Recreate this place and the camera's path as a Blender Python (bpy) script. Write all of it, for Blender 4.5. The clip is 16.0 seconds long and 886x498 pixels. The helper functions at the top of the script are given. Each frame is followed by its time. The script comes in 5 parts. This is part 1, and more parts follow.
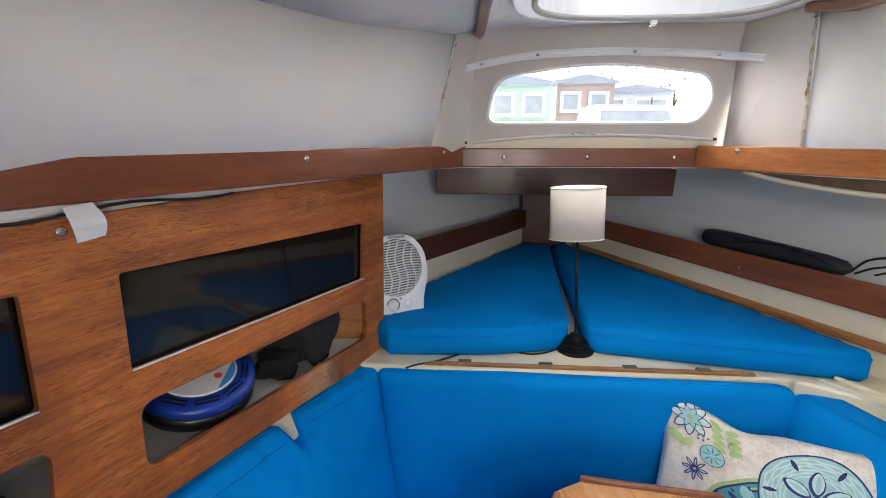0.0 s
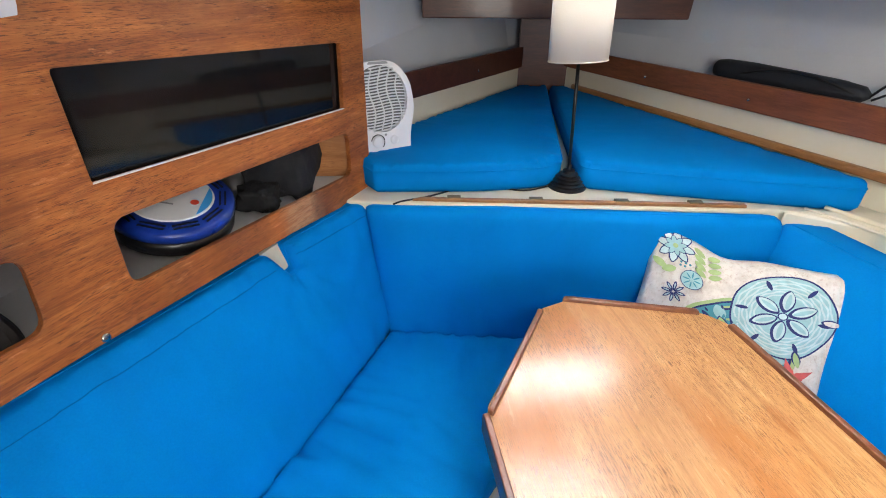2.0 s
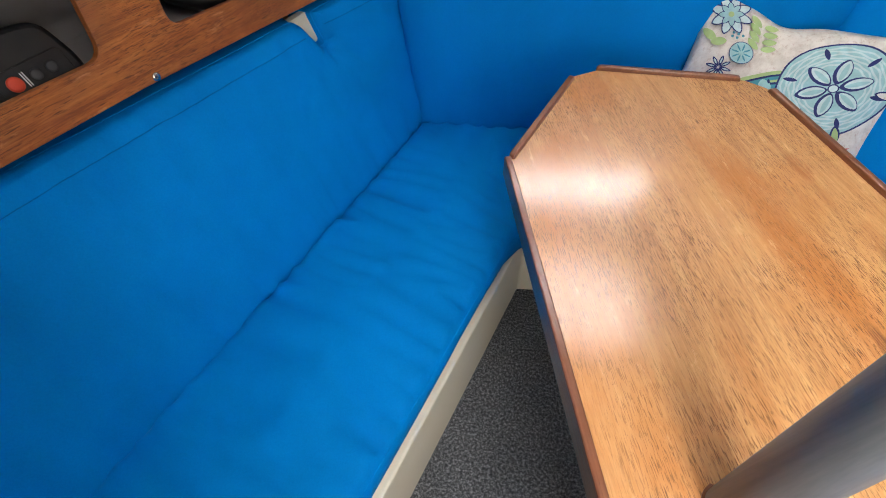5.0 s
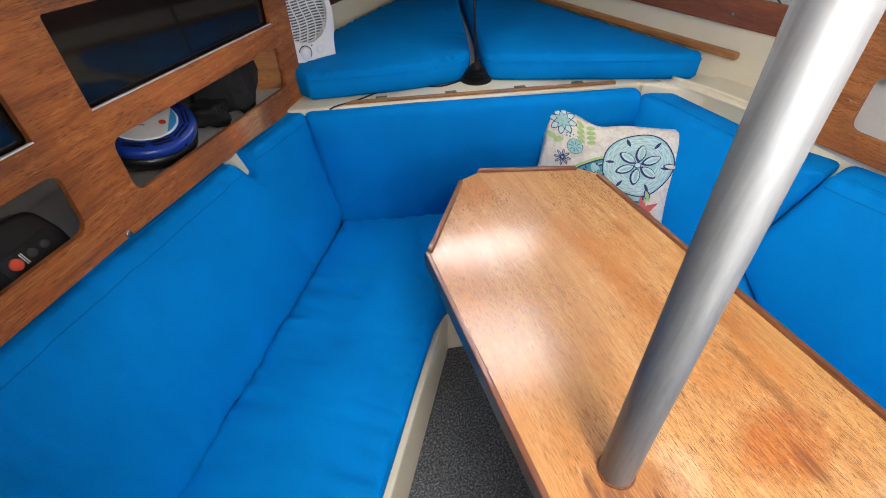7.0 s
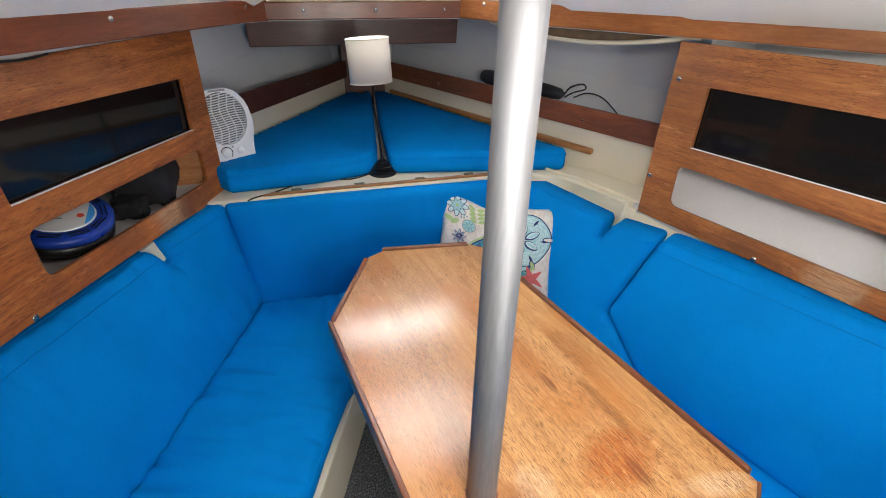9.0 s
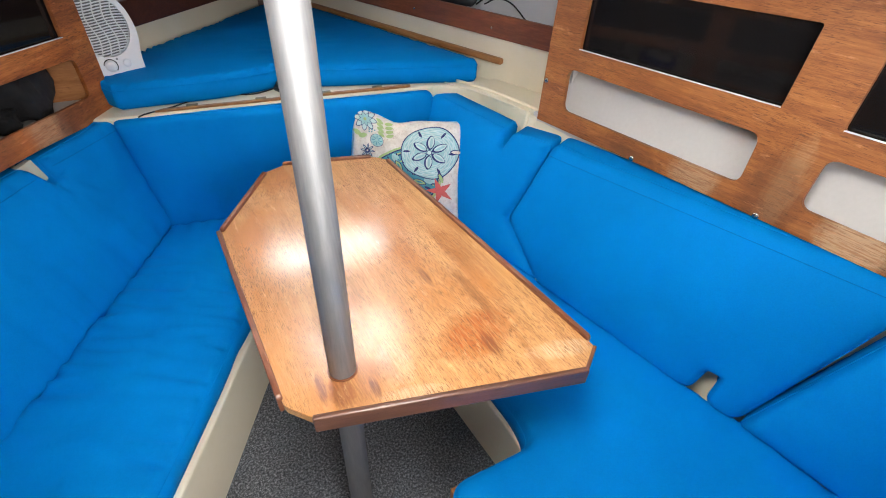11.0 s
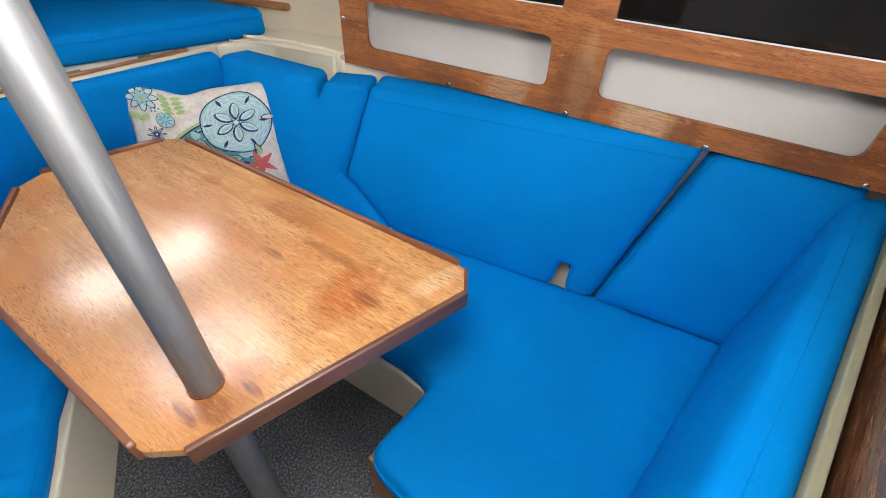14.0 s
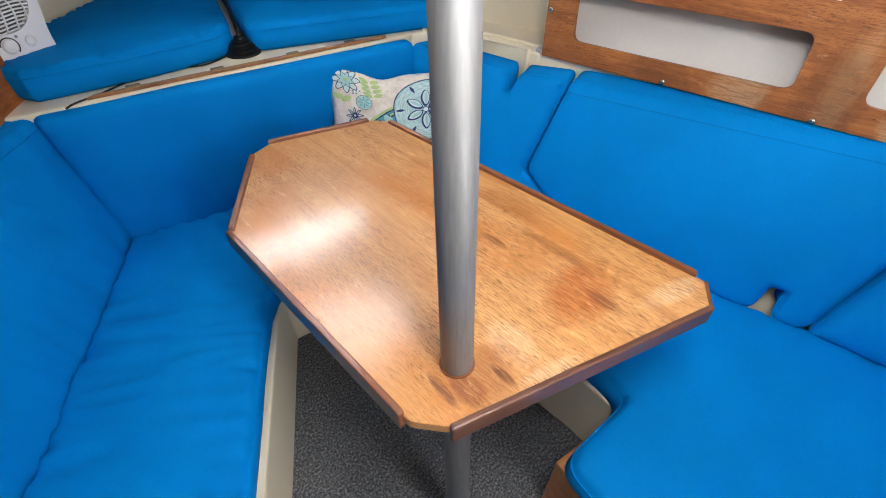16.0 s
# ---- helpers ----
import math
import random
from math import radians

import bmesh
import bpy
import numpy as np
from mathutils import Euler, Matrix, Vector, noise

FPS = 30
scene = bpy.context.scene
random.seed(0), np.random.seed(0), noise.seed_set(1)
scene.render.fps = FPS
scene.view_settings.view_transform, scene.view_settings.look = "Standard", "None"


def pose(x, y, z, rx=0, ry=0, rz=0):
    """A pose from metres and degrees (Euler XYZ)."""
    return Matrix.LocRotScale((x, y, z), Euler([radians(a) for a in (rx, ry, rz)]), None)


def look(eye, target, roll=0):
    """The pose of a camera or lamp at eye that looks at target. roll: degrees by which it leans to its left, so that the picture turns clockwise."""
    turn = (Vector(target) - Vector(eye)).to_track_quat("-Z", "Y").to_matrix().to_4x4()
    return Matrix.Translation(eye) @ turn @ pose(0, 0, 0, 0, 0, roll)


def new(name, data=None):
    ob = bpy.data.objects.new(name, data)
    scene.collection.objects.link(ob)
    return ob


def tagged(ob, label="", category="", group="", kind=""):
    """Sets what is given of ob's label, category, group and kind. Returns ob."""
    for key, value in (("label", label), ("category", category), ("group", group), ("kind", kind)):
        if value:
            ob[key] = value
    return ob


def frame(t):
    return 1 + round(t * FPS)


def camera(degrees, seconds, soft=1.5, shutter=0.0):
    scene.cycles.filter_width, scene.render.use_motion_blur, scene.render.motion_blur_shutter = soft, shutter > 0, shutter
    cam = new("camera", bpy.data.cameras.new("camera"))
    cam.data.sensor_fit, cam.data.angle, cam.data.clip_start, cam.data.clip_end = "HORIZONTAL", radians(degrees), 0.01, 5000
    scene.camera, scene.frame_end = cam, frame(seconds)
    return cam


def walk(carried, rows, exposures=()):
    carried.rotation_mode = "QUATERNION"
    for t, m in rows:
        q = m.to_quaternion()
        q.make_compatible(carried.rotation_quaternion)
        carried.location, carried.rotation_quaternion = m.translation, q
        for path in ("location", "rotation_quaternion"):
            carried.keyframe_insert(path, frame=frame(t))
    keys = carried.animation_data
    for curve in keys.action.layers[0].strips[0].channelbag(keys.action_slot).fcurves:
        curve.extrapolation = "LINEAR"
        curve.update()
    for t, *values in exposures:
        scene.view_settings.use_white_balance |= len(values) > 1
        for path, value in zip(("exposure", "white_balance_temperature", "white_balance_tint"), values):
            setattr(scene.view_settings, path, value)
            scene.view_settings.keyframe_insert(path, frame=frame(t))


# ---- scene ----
cam = camera(89.4, 16.0, 1.0)
PATH = [
    (0, (0.145, 0.192, 1.591), (0.069, 2.131, 1.107), 0.0),
    (0.5, (0.148, 0.195, 1.581), (0.075, 2.115, 1.029), 0.1),
    (1, (0.15, 0.206, 1.544), (0.083, 2.084, 0.858), 0.4),
    (1.5, (0.147, 0.214, 1.498), (0.091, 2.012, 0.624), 0.3),
    (2, (0.158, 0.214, 1.469), (0.121, 1.93, 0.443), -0.1),
    (2.5, (0.171, 0.19, 1.424), (0.149, 1.812, 0.255), 0.1),
    (3, (0.18, 0.165, 1.383), (0.154, 1.68, 0.078), 0.8),
    (3.5, (0.185, 0.134, 1.342), (0.121, 1.556, -0.064), 1.0),
    (4, (0.181, 0.124, 1.318), (0.043, 1.437, -0.184), -1.1),
    (6.5, (0.204, -0.093, 1.498), (0.082, 1.184, -0.036), -8.0),
    (7, (0.143, -0.1, 1.584), (0.355, 1.359, 0.232), -1.7),
    (7.5, (0.127, -0.118, 1.649), (0.45, 1.468, 0.473), -1.7),
    (8, (0.142, -0.156, 1.672), (0.563, 1.496, 0.625), -1.4),
    (10.5, (0.429, -0.467, 1.609), (0.955, 1.064, 0.435), 2.2),
    (11, (0.457, -0.467, 1.596), (1.043, 0.961, 0.325), 1.7),
    (11.5, (0.491, -0.475, 1.586), (1.16, 0.872, 0.268), 1.4),
    (12, (0.511, -0.481, 1.577), (1.271, 0.788, 0.231), 0.6),
    (12.5, (0.538, -0.464, 1.58), (1.447, 0.706, 0.236), -1.0),
    (13, (0.531, -0.45, 1.576), (1.586, 0.584, 0.228), -0.7),
    (13.5, (0.51, -0.459, 1.544), (1.613, 0.515, 0.19), 1.1),
    (14, (0.461, -0.441, 1.518), (1.538, 0.541, 0.149), 2.3),
    (14.5, (0.401, -0.422, 1.515), (1.339, 0.67, 0.127), 3.8),
    (15, (0.327, -0.382, 1.515), (1.171, 0.792, 0.133), 3.4),
    (15.5, (0.242, -0.256, 1.493), (1.046, 0.957, 0.12), 1.7),
    (16, (0.202, -0.202, 1.48), (1.015, 1.004, 0.107), -0.3),
]
EXPOSURES = [(0.0, -0.14), (0.5, -0.14), (1.0, -0.16), (1.5, -0.06), (2.0, 0.34), (2.5, 0.28), (3.0, 0.06), (3.5, -0.1), (4.0, -0.18), (6.5, -0.05), (7.0, -0.05), (7.5, -0.02), (8.0, -0.33), (10.5, 0.07), (12.0, 0.0), (12.5, 0.04), (13.0, -0.1), (14.0, -0.14), (16.0, -0.1)]
walk(cam, [(t, look(eye, target, roll)) for t, eye, target, roll in PATH], EXPOSURES)

# ---- world and light ----
world = bpy.data.worlds.new("sky")
scene.world = world
world.use_nodes = True
wn = world.node_tree.nodes
sky = wn.new("ShaderNodeTexSky")
sky.sky_type, sky.sun_disc = "NISHITA", False
sky.sun_elevation, sky.sun_rotation = radians(56), radians(170)
world.node_tree.links.new(sky.outputs[0], wn["Background"].inputs[0])
wn["Background"].inputs[1].default_value = 0.15


def area(name, m, sx, sy, watts, colour):
    d = bpy.data.lights.new(name, "AREA")
    d.shape, d.size, d.size_y, d.energy, d.color = "RECTANGLE", sx, sy, watts, colour
    ob = new(name, d)
    ob.matrix_world = m
    return ob


sun = new("sun", bpy.data.lights.new("sun", "SUN"))
sun.data.energy, sun.data.angle, sun.data.color = 3.6, radians(6), (1, 0.97, 0.93)
sun.matrix_world = look((0, 0, 0), (-0.1, 0.55, -0.83))
# daylight through the companionway and the foredeck hatch; the saloon lamp is added fill
area("companionway_light", look((0.75, -1.64, 1.45), (0.65, 2.0, 1.2)), 0.66, 0.72, 26, (1, 0.955, 0.90))
area("added_fill_light", look((0.55, -0.19, 1.845), (1.35, 0.05, 0.5)), 0.48, 0.42, 19.5, (1, 0.95, 0.89))
area("hatch_light", look((0.62, 1.27, 1.965), (0.75, 1.5, 0)), 0.5, 0.42, 1.4, (1, 0.98, 0.96)).data.spread = radians(105)
scene.view_settings.exposure = 0.0


# ---- materials ----
def material(name):
    m = bpy.data.materials.new(name)
    m.use_nodes = True
    nt = m.node_tree
    return m, nt, nt.nodes["Principled BSDF"]


def node(nt, kind, **kw):
    n = nt.nodes.new(kind)
    for k, v in kw.items():
        n.inputs[k].default_value = v
    return n


def coords(nt, scale=(1, 1, 1), rot=(0, 0, 0)):
    tc = nt.nodes.new("ShaderNodeTexCoord")
    mp = nt.nodes.new("ShaderNodeMapping")
    mp.vector_type = "TEXTURE"
    mp.inputs["Scale"].default_value = [1 / k for k in scale]
    mp.inputs["Rotation"].default_value = [radians(a) for a in rot]
    nt.links.new(tc.outputs["Object"], mp.inputs["Vector"])
    return mp.outputs[0]


def ramp(nt, fac, stops):
    r = nt.nodes.new("ShaderNodeValToRGB")
    el = r.color_ramp.elements
    while len(el) < len(stops):
        el.new(0.5)
    for e, (p, c) in zip(el, stops):
        e.position, e.color = p, (*c, 1)
    nt.links.new(fac, r.inputs[0])
    return r.outputs[0]


def mixed(nt, fac, a, b, blend="MIX"):
    n = nt.nodes.new("ShaderNodeMix")
    n.data_type, n.blend_type = "RGBA", blend
    for sock, v in ((n.inputs[0], fac), (n.inputs[6], a), (n.inputs[7], b)):
        if isinstance(v, (int, float)):
            sock.default_value = v
        elif isinstance(v, tuple):
            sock.default_value = (*v, 1)
        else:
            nt.links.new(v, sock)
    return n.outputs[2]


def bump(nt, bsdf, height, strength, distance=0.01, onto=None):
    b = node(nt, "ShaderNodeBump", Strength=strength, Distance=distance)
    nt.links.new(height, b.inputs["Height"])
    if onto:
        nt.links.new(onto, b.inputs["Normal"])
    nt.links.new(b.outputs[0], bsdf.inputs["Normal"])
    return b.outputs[0]


def noise_of(nt, vec, scale, detail=4, rough=0.55, distortion=0.0):
    n = node(nt, "ShaderNodeTexNoise", Scale=scale, Detail=detail, Roughness=rough, Distortion=distortion)
    nt.links.new(vec, n.inputs["Vector"])
    return n.outputs[0]


def dull(name, colour, rough=0.6, vary=0.12, scale=6.0, grain=120.0, bumpy=0.15, metallic=0.0, tint=None):
    """A painted, moulded or plastic surface: two scales of tone, fine relief."""
    m, nt, b = material(name)
    v = coords(nt)
    big, fine = noise_of(nt, v, scale, 5), noise_of(nt, v, grain, 3)
    dark = tuple(c * (1 - vary) for c in (tint or colour))
    c = ramp(nt, big, [(0.3, dark), (0.7, colour)])
    c = mixed(nt, 0.06, c, fine, "OVERLAY")
    nt.links.new(c, b.inputs["Base Color"])
    r = ramp(nt, big, [(0.3, (rough * 0.85,) * 3), (0.7, (min(1, rough * 1.12),) * 3)])
    nt.links.new(r, b.inputs["Roughness"])
    b.inputs["Metallic"].default_value = metallic
    bump(nt, b, fine, bumpy, 0.002)
    return m


def wood(name, light, mid, dark, turn=(0, 0, 0), rough=0.32, coat=0.3, stretch=14.0, stain=0.5, stain_colour=None, pore=0.45, spots=(), scratched=0.0, coat_rough=0.14):
    """Varnished timber with the grain along its own x axis, turned by the angles given."""
    m, nt, b = material(name)
    v = coords(nt, (1, stretch, stretch), turn)
    soft = noise_of(nt, v, 2.2, 6, 0.6, 0.6)
    line = noise_of(nt, v, 16.0, 5, 0.7, 0.2)
    v2 = coords(nt, (1.0, 13, 13), turn)
    pores = noise_of(nt, v2, 24.0, 3, 0.7)
    c = ramp(nt, soft, [(0.34, dark), (0.5, mid), (0.64, light)])
    c = mixed(nt, 0.5, c, ramp(nt, line, [(0.36, tuple(0.6 * p + 0.4 * q for p, q in zip(mid, dark))), (0.5, mid), (0.62, light)]), "MIX")
    c = mixed(nt, ramp(nt, pores, [(0.60, (0, 0, 0)), (0.67, (pore,) * 3)]), c, tuple(d * 0.55 for d in dark))
    blot = noise_of(nt, coords(nt, (1, 1.8, 1.8), turn), 3.1, 5, 0.6)
    c = mixed(nt, ramp(nt, blot, [(0.48, (0, 0, 0)), (0.66, (stain,) * 3)]), c, stain_colour or dark)
    for (x, y, z), (rx, ry), angle, depth, tone in spots:
        tc = nt.nodes.new("ShaderNodeTexCoord")
        mp = nt.nodes.new("ShaderNodeMapping")
        mp.vector_type = "TEXTURE"
        mp.inputs["Location"].default_value = (x, y, z)
        mp.inputs["Rotation"].default_value = (0, 0, radians(angle))
        mp.inputs["Scale"].default_value = (rx, ry, 0.2)
        nt.links.new(tc.outputs["Object"], mp.inputs["Vector"])
        wob = nt.nodes.new("ShaderNodeVectorMath")
        wob.operation = "MULTIPLY_ADD"
        wn_ = node(nt, "ShaderNodeTexNoise", Scale=2.6, Detail=6.0, Roughness=0.7)
        nt.links.new(mp.outputs[0], wn_.inputs["Vector"])
        nt.links.new(wn_.outputs["Color"], wob.inputs[0])
        wob.inputs[1].default_value = (1.1, 1.1, 0)
        nt.links.new(mp.outputs[0], wob.inputs[2])
        shift = nt.nodes.new("ShaderNodeVectorMath")
        shift.operation = "SUBTRACT"
        nt.links.new(wob.outputs[0], shift.inputs[0])
        shift.inputs[1].default_value = (0.55, 0.55, 0)
        ln = nt.nodes.new("ShaderNodeVectorMath")
        ln.operation = "LENGTH"
        nt.links.new(shift.outputs[0], ln.inputs[0])
        mask = ramp(nt, ln.outputs["Value"], [(0.55, (depth,) * 3), (1.0, (0, 0, 0))])
        mask = mixed(nt, 1.0, mask, ramp(nt, line, [(0.43, (0.4,) * 3), (0.53, (1, 1, 1))]), "MULTIPLY")
        c = mixed(nt, mask, c, tone)
    if scratched:
        nick = noise_of(nt, coords(nt, (1.0, 15, 15), turn), 52.0, 2, 0.6)
        where = ramp(nt, noise_of(nt, coords(nt), 4.5, 4, 0.6), [(0.38, (0.12,) * 3), (0.56, (1, 1, 1))])
        nicks = mixed(nt, 1.0, ramp(nt, nick, [(0.555, (0, 0, 0)), (0.60, (scratched,) * 3)]), where, "MULTIPLY")
        c = mixed(nt, nicks, c, tuple(q * 0.5 for q in dark))
        worn = noise_of(nt, coords(nt, (1, 4, 4), turn), 11.0, 6, 0.75)
        c = mixed(nt, ramp(nt, worn, [(0.60, (0, 0, 0)), (0.68, (0.55,) * 3)]), c, tuple(min(0.8, q * 1.15 + 0.06) for q in light))
    nt.links.new(c, b.inputs["Base Color"])
    nt.links.new(ramp(nt, line, [(0.2, (rough * 0.8,) * 3), (0.8, (rough * 1.3,) * 3)]), b.inputs["Roughness"])
    b.inputs["Coat Weight"].default_value = coat
    b.inputs["Coat Roughness"].default_value = coat_rough
    bump(nt, b, line, 0.2, 0.002)
    return m


def fabric(name, colour):
    m, nt, b = material(name)
    v = coords(nt)
    big = noise_of(nt, v, 3.0, 4)
    c = ramp(nt, big, [(0.3, tuple(x * 0.9 for x in colour)), (0.7, tuple(min(1, x * 1.07) for x in colour))])
    lint = noise_of(nt, v, 260.0, 2)
    c = mixed(nt, 0.10, c, lint, "OVERLAY")
    nt.links.new(c, b.inputs["Base Color"])
    b.inputs["Roughness"].default_value = 0.7
    b.inputs["Specular IOR Level"].default_value = 0.05
    b.inputs["Sheen Weight"].default_value = 0.0
    b.inputs["Sheen Roughness"].default_value = 0.4
    folds = noise_of(nt, v, 14.0, 4, 0.5, 0.6)
    n1 = bump(nt, b, folds, 0.14, 0.012)
    bump(nt, b, lint, 0.16, 0.001, n1)
    return m


BLUE = fabric("blue_canvas", (0.0, 0.203, 0.57))
SEAM = fabric("blue_seam", (0.0, 0.145, 0.42))
OAK = wood("varnished_ply", (0.50, 0.235, 0.085), (0.40, 0.165, 0.052), (0.235, 0.08, 0.022), (0, 0, 0), 0.42, 0.15, 10, 0.35)
OAK_L = wood("varnished_ply_port", (0.58, 0.205, 0.05), (0.41, 0.118, 0.022), (0.11, 0.024, 0.004), (0, 0, 67), 0.5, 0.06, 16, 0.45, None, 0.8, [((-0.26, 1.36, 0.885), (0.08, 0.10), 0, 0.55, (0.55, 0.38, 0.22)), ((-0.18, 1.55, 0.86), (0.06, 0.08), 0, 0.5, (0.10, 0.03, 0.01)), ((-0.36, 1.15, 0.93), (0.10, 0.12), 0, 0.5, (0.12, 0.032, 0.008)), ((-0.52, 0.72, 1.12), (0.10, 0.16), 20, 0.45, (0.13, 0.035, 0.008)), ((-0.24, 1.47, 0.90), (0.05, 0.10), 0, 0.7, (0.11, 0.03, 0.008))], 0.7)
OAK_R = wood("varnished_ply_starboard", (0.46, 0.175, 0.05), (0.32, 0.108, 0.027), (0.13, 0.034, 0.009), (0, 0, -76), 0.5, 0.05, 16, 0.4, None, 0.8, [((1.70, -0.05, 0.925), (0.06, 0.10), 0, 0.75, (0.62, 0.42, 0.24)), ((1.60, 0.36, 0.915), (0.06, 0.09), 0, 0.55, (0.58, 0.38, 0.22)), ((1.63, 0.14, 1.0), (0.08, 0.05), 0, 0.5, (0.60, 0.38, 0.2)), ((1.72, -0.16, 0.925), (0.05, 0.05), 0, 0.6, (0.10, 0.032, 0.01)), ((1.57, 0.60, 0.91), (0.06, 0.16), 0, 0.6, (0.09, 0.024, 0.006)), ((1.66, 0.16, 0.93), (0.05, 0.10), 0, 0.6, (0.10, 0.028, 0.008)), ((1.80, -0.45, 0.92), (0.06, 0.12), 0, 0.6, (0.10, 0.028, 0.008))], 0.6)
TEAK = wood("table_teak", (0.66, 0.37, 0.150), (0.56, 0.277, 0.094), (0.36, 0.138, 0.034), (0, 0, 100), 0.5, 1.0, 14, 0.8, (0.50, 0.185, 0.035), 0.6, [((0.81, 0.165, 0.74), (0.12, 0.08), 20, 1.0, (0.40, 0.10, 0.006)), ((0.83, 0.12, 0.74), (0.05, 0.02), 100, 0.9, (0.22, 0.06, 0.01)), ((0.88, 0.50, 0.74), (0.16, 0.04), 102, 0.75, (0.34, 0.10, 0.012)), ((0.86, 0.30, 0.74), (0.14, 0.02), 100, 0.7, (0.26, 0.09, 0.02)), ((0.47, 0.115, 0.74), (0.05, 0.03), 100, 0.9, (0.16, 0.05, 0.015)), ((0.60, 0.15, 0.74), (0.07, 0.05), 100, 0.45, (0.74, 0.56, 0.38)), ((0.72, 0.56, 0.74), (0.20, 0.05), 105, 0.7, (0.42, 0.14, 0.02)), ((0.66, 0.80, 0.74), (0.16, 0.05), 110, 0.6, (0.42, 0.14, 0.02)), ((0.80, 0.80, 0.74), (0.05, 0.02), 100, 0.7, (0.38, 0.11, 0.015)), ((0.51, 0.13, 0.74), (0.09, 0.07), 0, 0.7, (0.30, 0.09, 0.02)), ((0.55, 0.33, 0.74), (0.12, 0.03), 95, 0.5, (0.42, 0.15, 0.03)), ((0.98, 0.05, 0.74), (0.10, 0.03), -8, 0.6, (0.74, 0.55, 0.36)), ((0.62, 0.06, 0.74), (0.08, 0.02), -8, 0.5, (0.72, 0.52, 0.34)), ((0.93, 0.62, 0.74), (0.10, 0.03), 102, 0.7, (0.36, 0.11, 0.012)), ((0.76, 0.40, 0.74), (0.05, 0.012), 100, 0.9, (0.17, 0.05, 0.012)), ((0.43, 0.14, 0.74), (0.05, 0.012), 95, 0.9, (0.15, 0.045, 0.012)), ((0.54, 0.10, 0.74), (0.035, 0.012), 98, 1.0, (0.14, 0.04, 0.01))], 1.0, 0.18)
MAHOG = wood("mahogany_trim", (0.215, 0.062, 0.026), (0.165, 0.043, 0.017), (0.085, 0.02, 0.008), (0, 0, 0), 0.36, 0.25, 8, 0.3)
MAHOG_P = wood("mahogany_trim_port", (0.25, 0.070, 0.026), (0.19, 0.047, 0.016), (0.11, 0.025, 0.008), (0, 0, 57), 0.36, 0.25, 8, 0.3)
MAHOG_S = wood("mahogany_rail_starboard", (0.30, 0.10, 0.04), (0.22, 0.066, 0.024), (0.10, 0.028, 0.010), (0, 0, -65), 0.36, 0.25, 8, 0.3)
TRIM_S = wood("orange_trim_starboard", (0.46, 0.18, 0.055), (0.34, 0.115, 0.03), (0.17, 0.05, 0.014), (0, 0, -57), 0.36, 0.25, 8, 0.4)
DARKWOOD = wood("dark_mahogany", (0.12, 0.036, 0.018), (0.085, 0.024, 0.012), (0.045, 0.012, 0.006), (0, 0, 0), 0.4, 0.2, 8, 0.3)
FIDDLE = wood("fiddle_rail", (0.26, 0.095, 0.04), (0.19, 0.062, 0.025), (0.10, 0.03, 0.012), (0, 0, 100), 0.38, 0.25, 12, 0.3)
EDGING = wood("worn_dark_edging", (0.17, 0.075, 0.045), (0.105, 0.042, 0.026), (0.05, 0.018, 0.012), (0, 0, -9), 0.4, 0.3, 12, 0.5, (0.26, 0.085, 0.022), 0.6)
BATTEN = wood("golden_batten", (0.45, 0.22, 0.085), (0.36, 0.155, 0.05), (0.2, 0.075, 0.022), (0, 0, -65), 0.4, 0.2, 10, 0.3)
CREAM = dull("cream_gelcoat", (0.80, 0.72, 0.55), 0.35, 0.08, 3, 60, 0.05)
WHITE = dull("white_liner", (0.84, 0.825, 0.805), 0.72, 0.05, 2, 90, 0.06)
VINYL = dull("beige_vinyl_headlining", (0.62, 0.575, 0.53), 0.6, 0.1, 4, 220, 0.25)
BLUEGREY = dull("pale_grey_hull_lining", (0.71, 0.72, 0.735), 0.55, 0.1, 3, 100, 0.1)
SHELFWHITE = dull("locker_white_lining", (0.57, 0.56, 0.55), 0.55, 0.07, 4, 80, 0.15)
CHROME = dull("screw_steel", (0.72, 0.70, 0.66), 0.22, 0.2, 60, 300, 0.05, 1.0)
BLACK = dull("black_plastic", (0.007, 0.007, 0.008), 0.36, 0.2, 20, 200, 0.1)
RUBBER = dull("black_cable", (0.012, 0.012, 0.013), 0.55, 0.2, 20, 200, 0.1)
DARKCLOTH = dull("dark_grey_cloth", (0.013, 0.0135, 0.017), 0.85, 0.35, 25, 300, 0.6)
WHITEPL = dull("white_plastic", (0.80, 0.81, 0.83), 0.35, 0.05, 8, 150, 0.05)
GREYPL = dull("grey_plastic", (0.30, 0.31, 0.33), 0.45, 0.1, 20, 200, 0.05)
REELBLUE = dull("blue_plastic_reel", (0.010, 0.045, 0.34), 0.32, 0.2, 20, 150, 0.05)
RED = dull("red_plastic", (0.75, 0.07, 0.03), 0.4, 0.1, 30, 200, 0.05)
PAPER = dull("printed_paper", (0.80, 0.81, 0.82), 0.5, 0.05, 20, 200, 0.02)
LIGHTBLUE = dull("sky_blue_print", (0.05, 0.36, 0.78), 0.5, 0.08, 20, 200, 0.02)


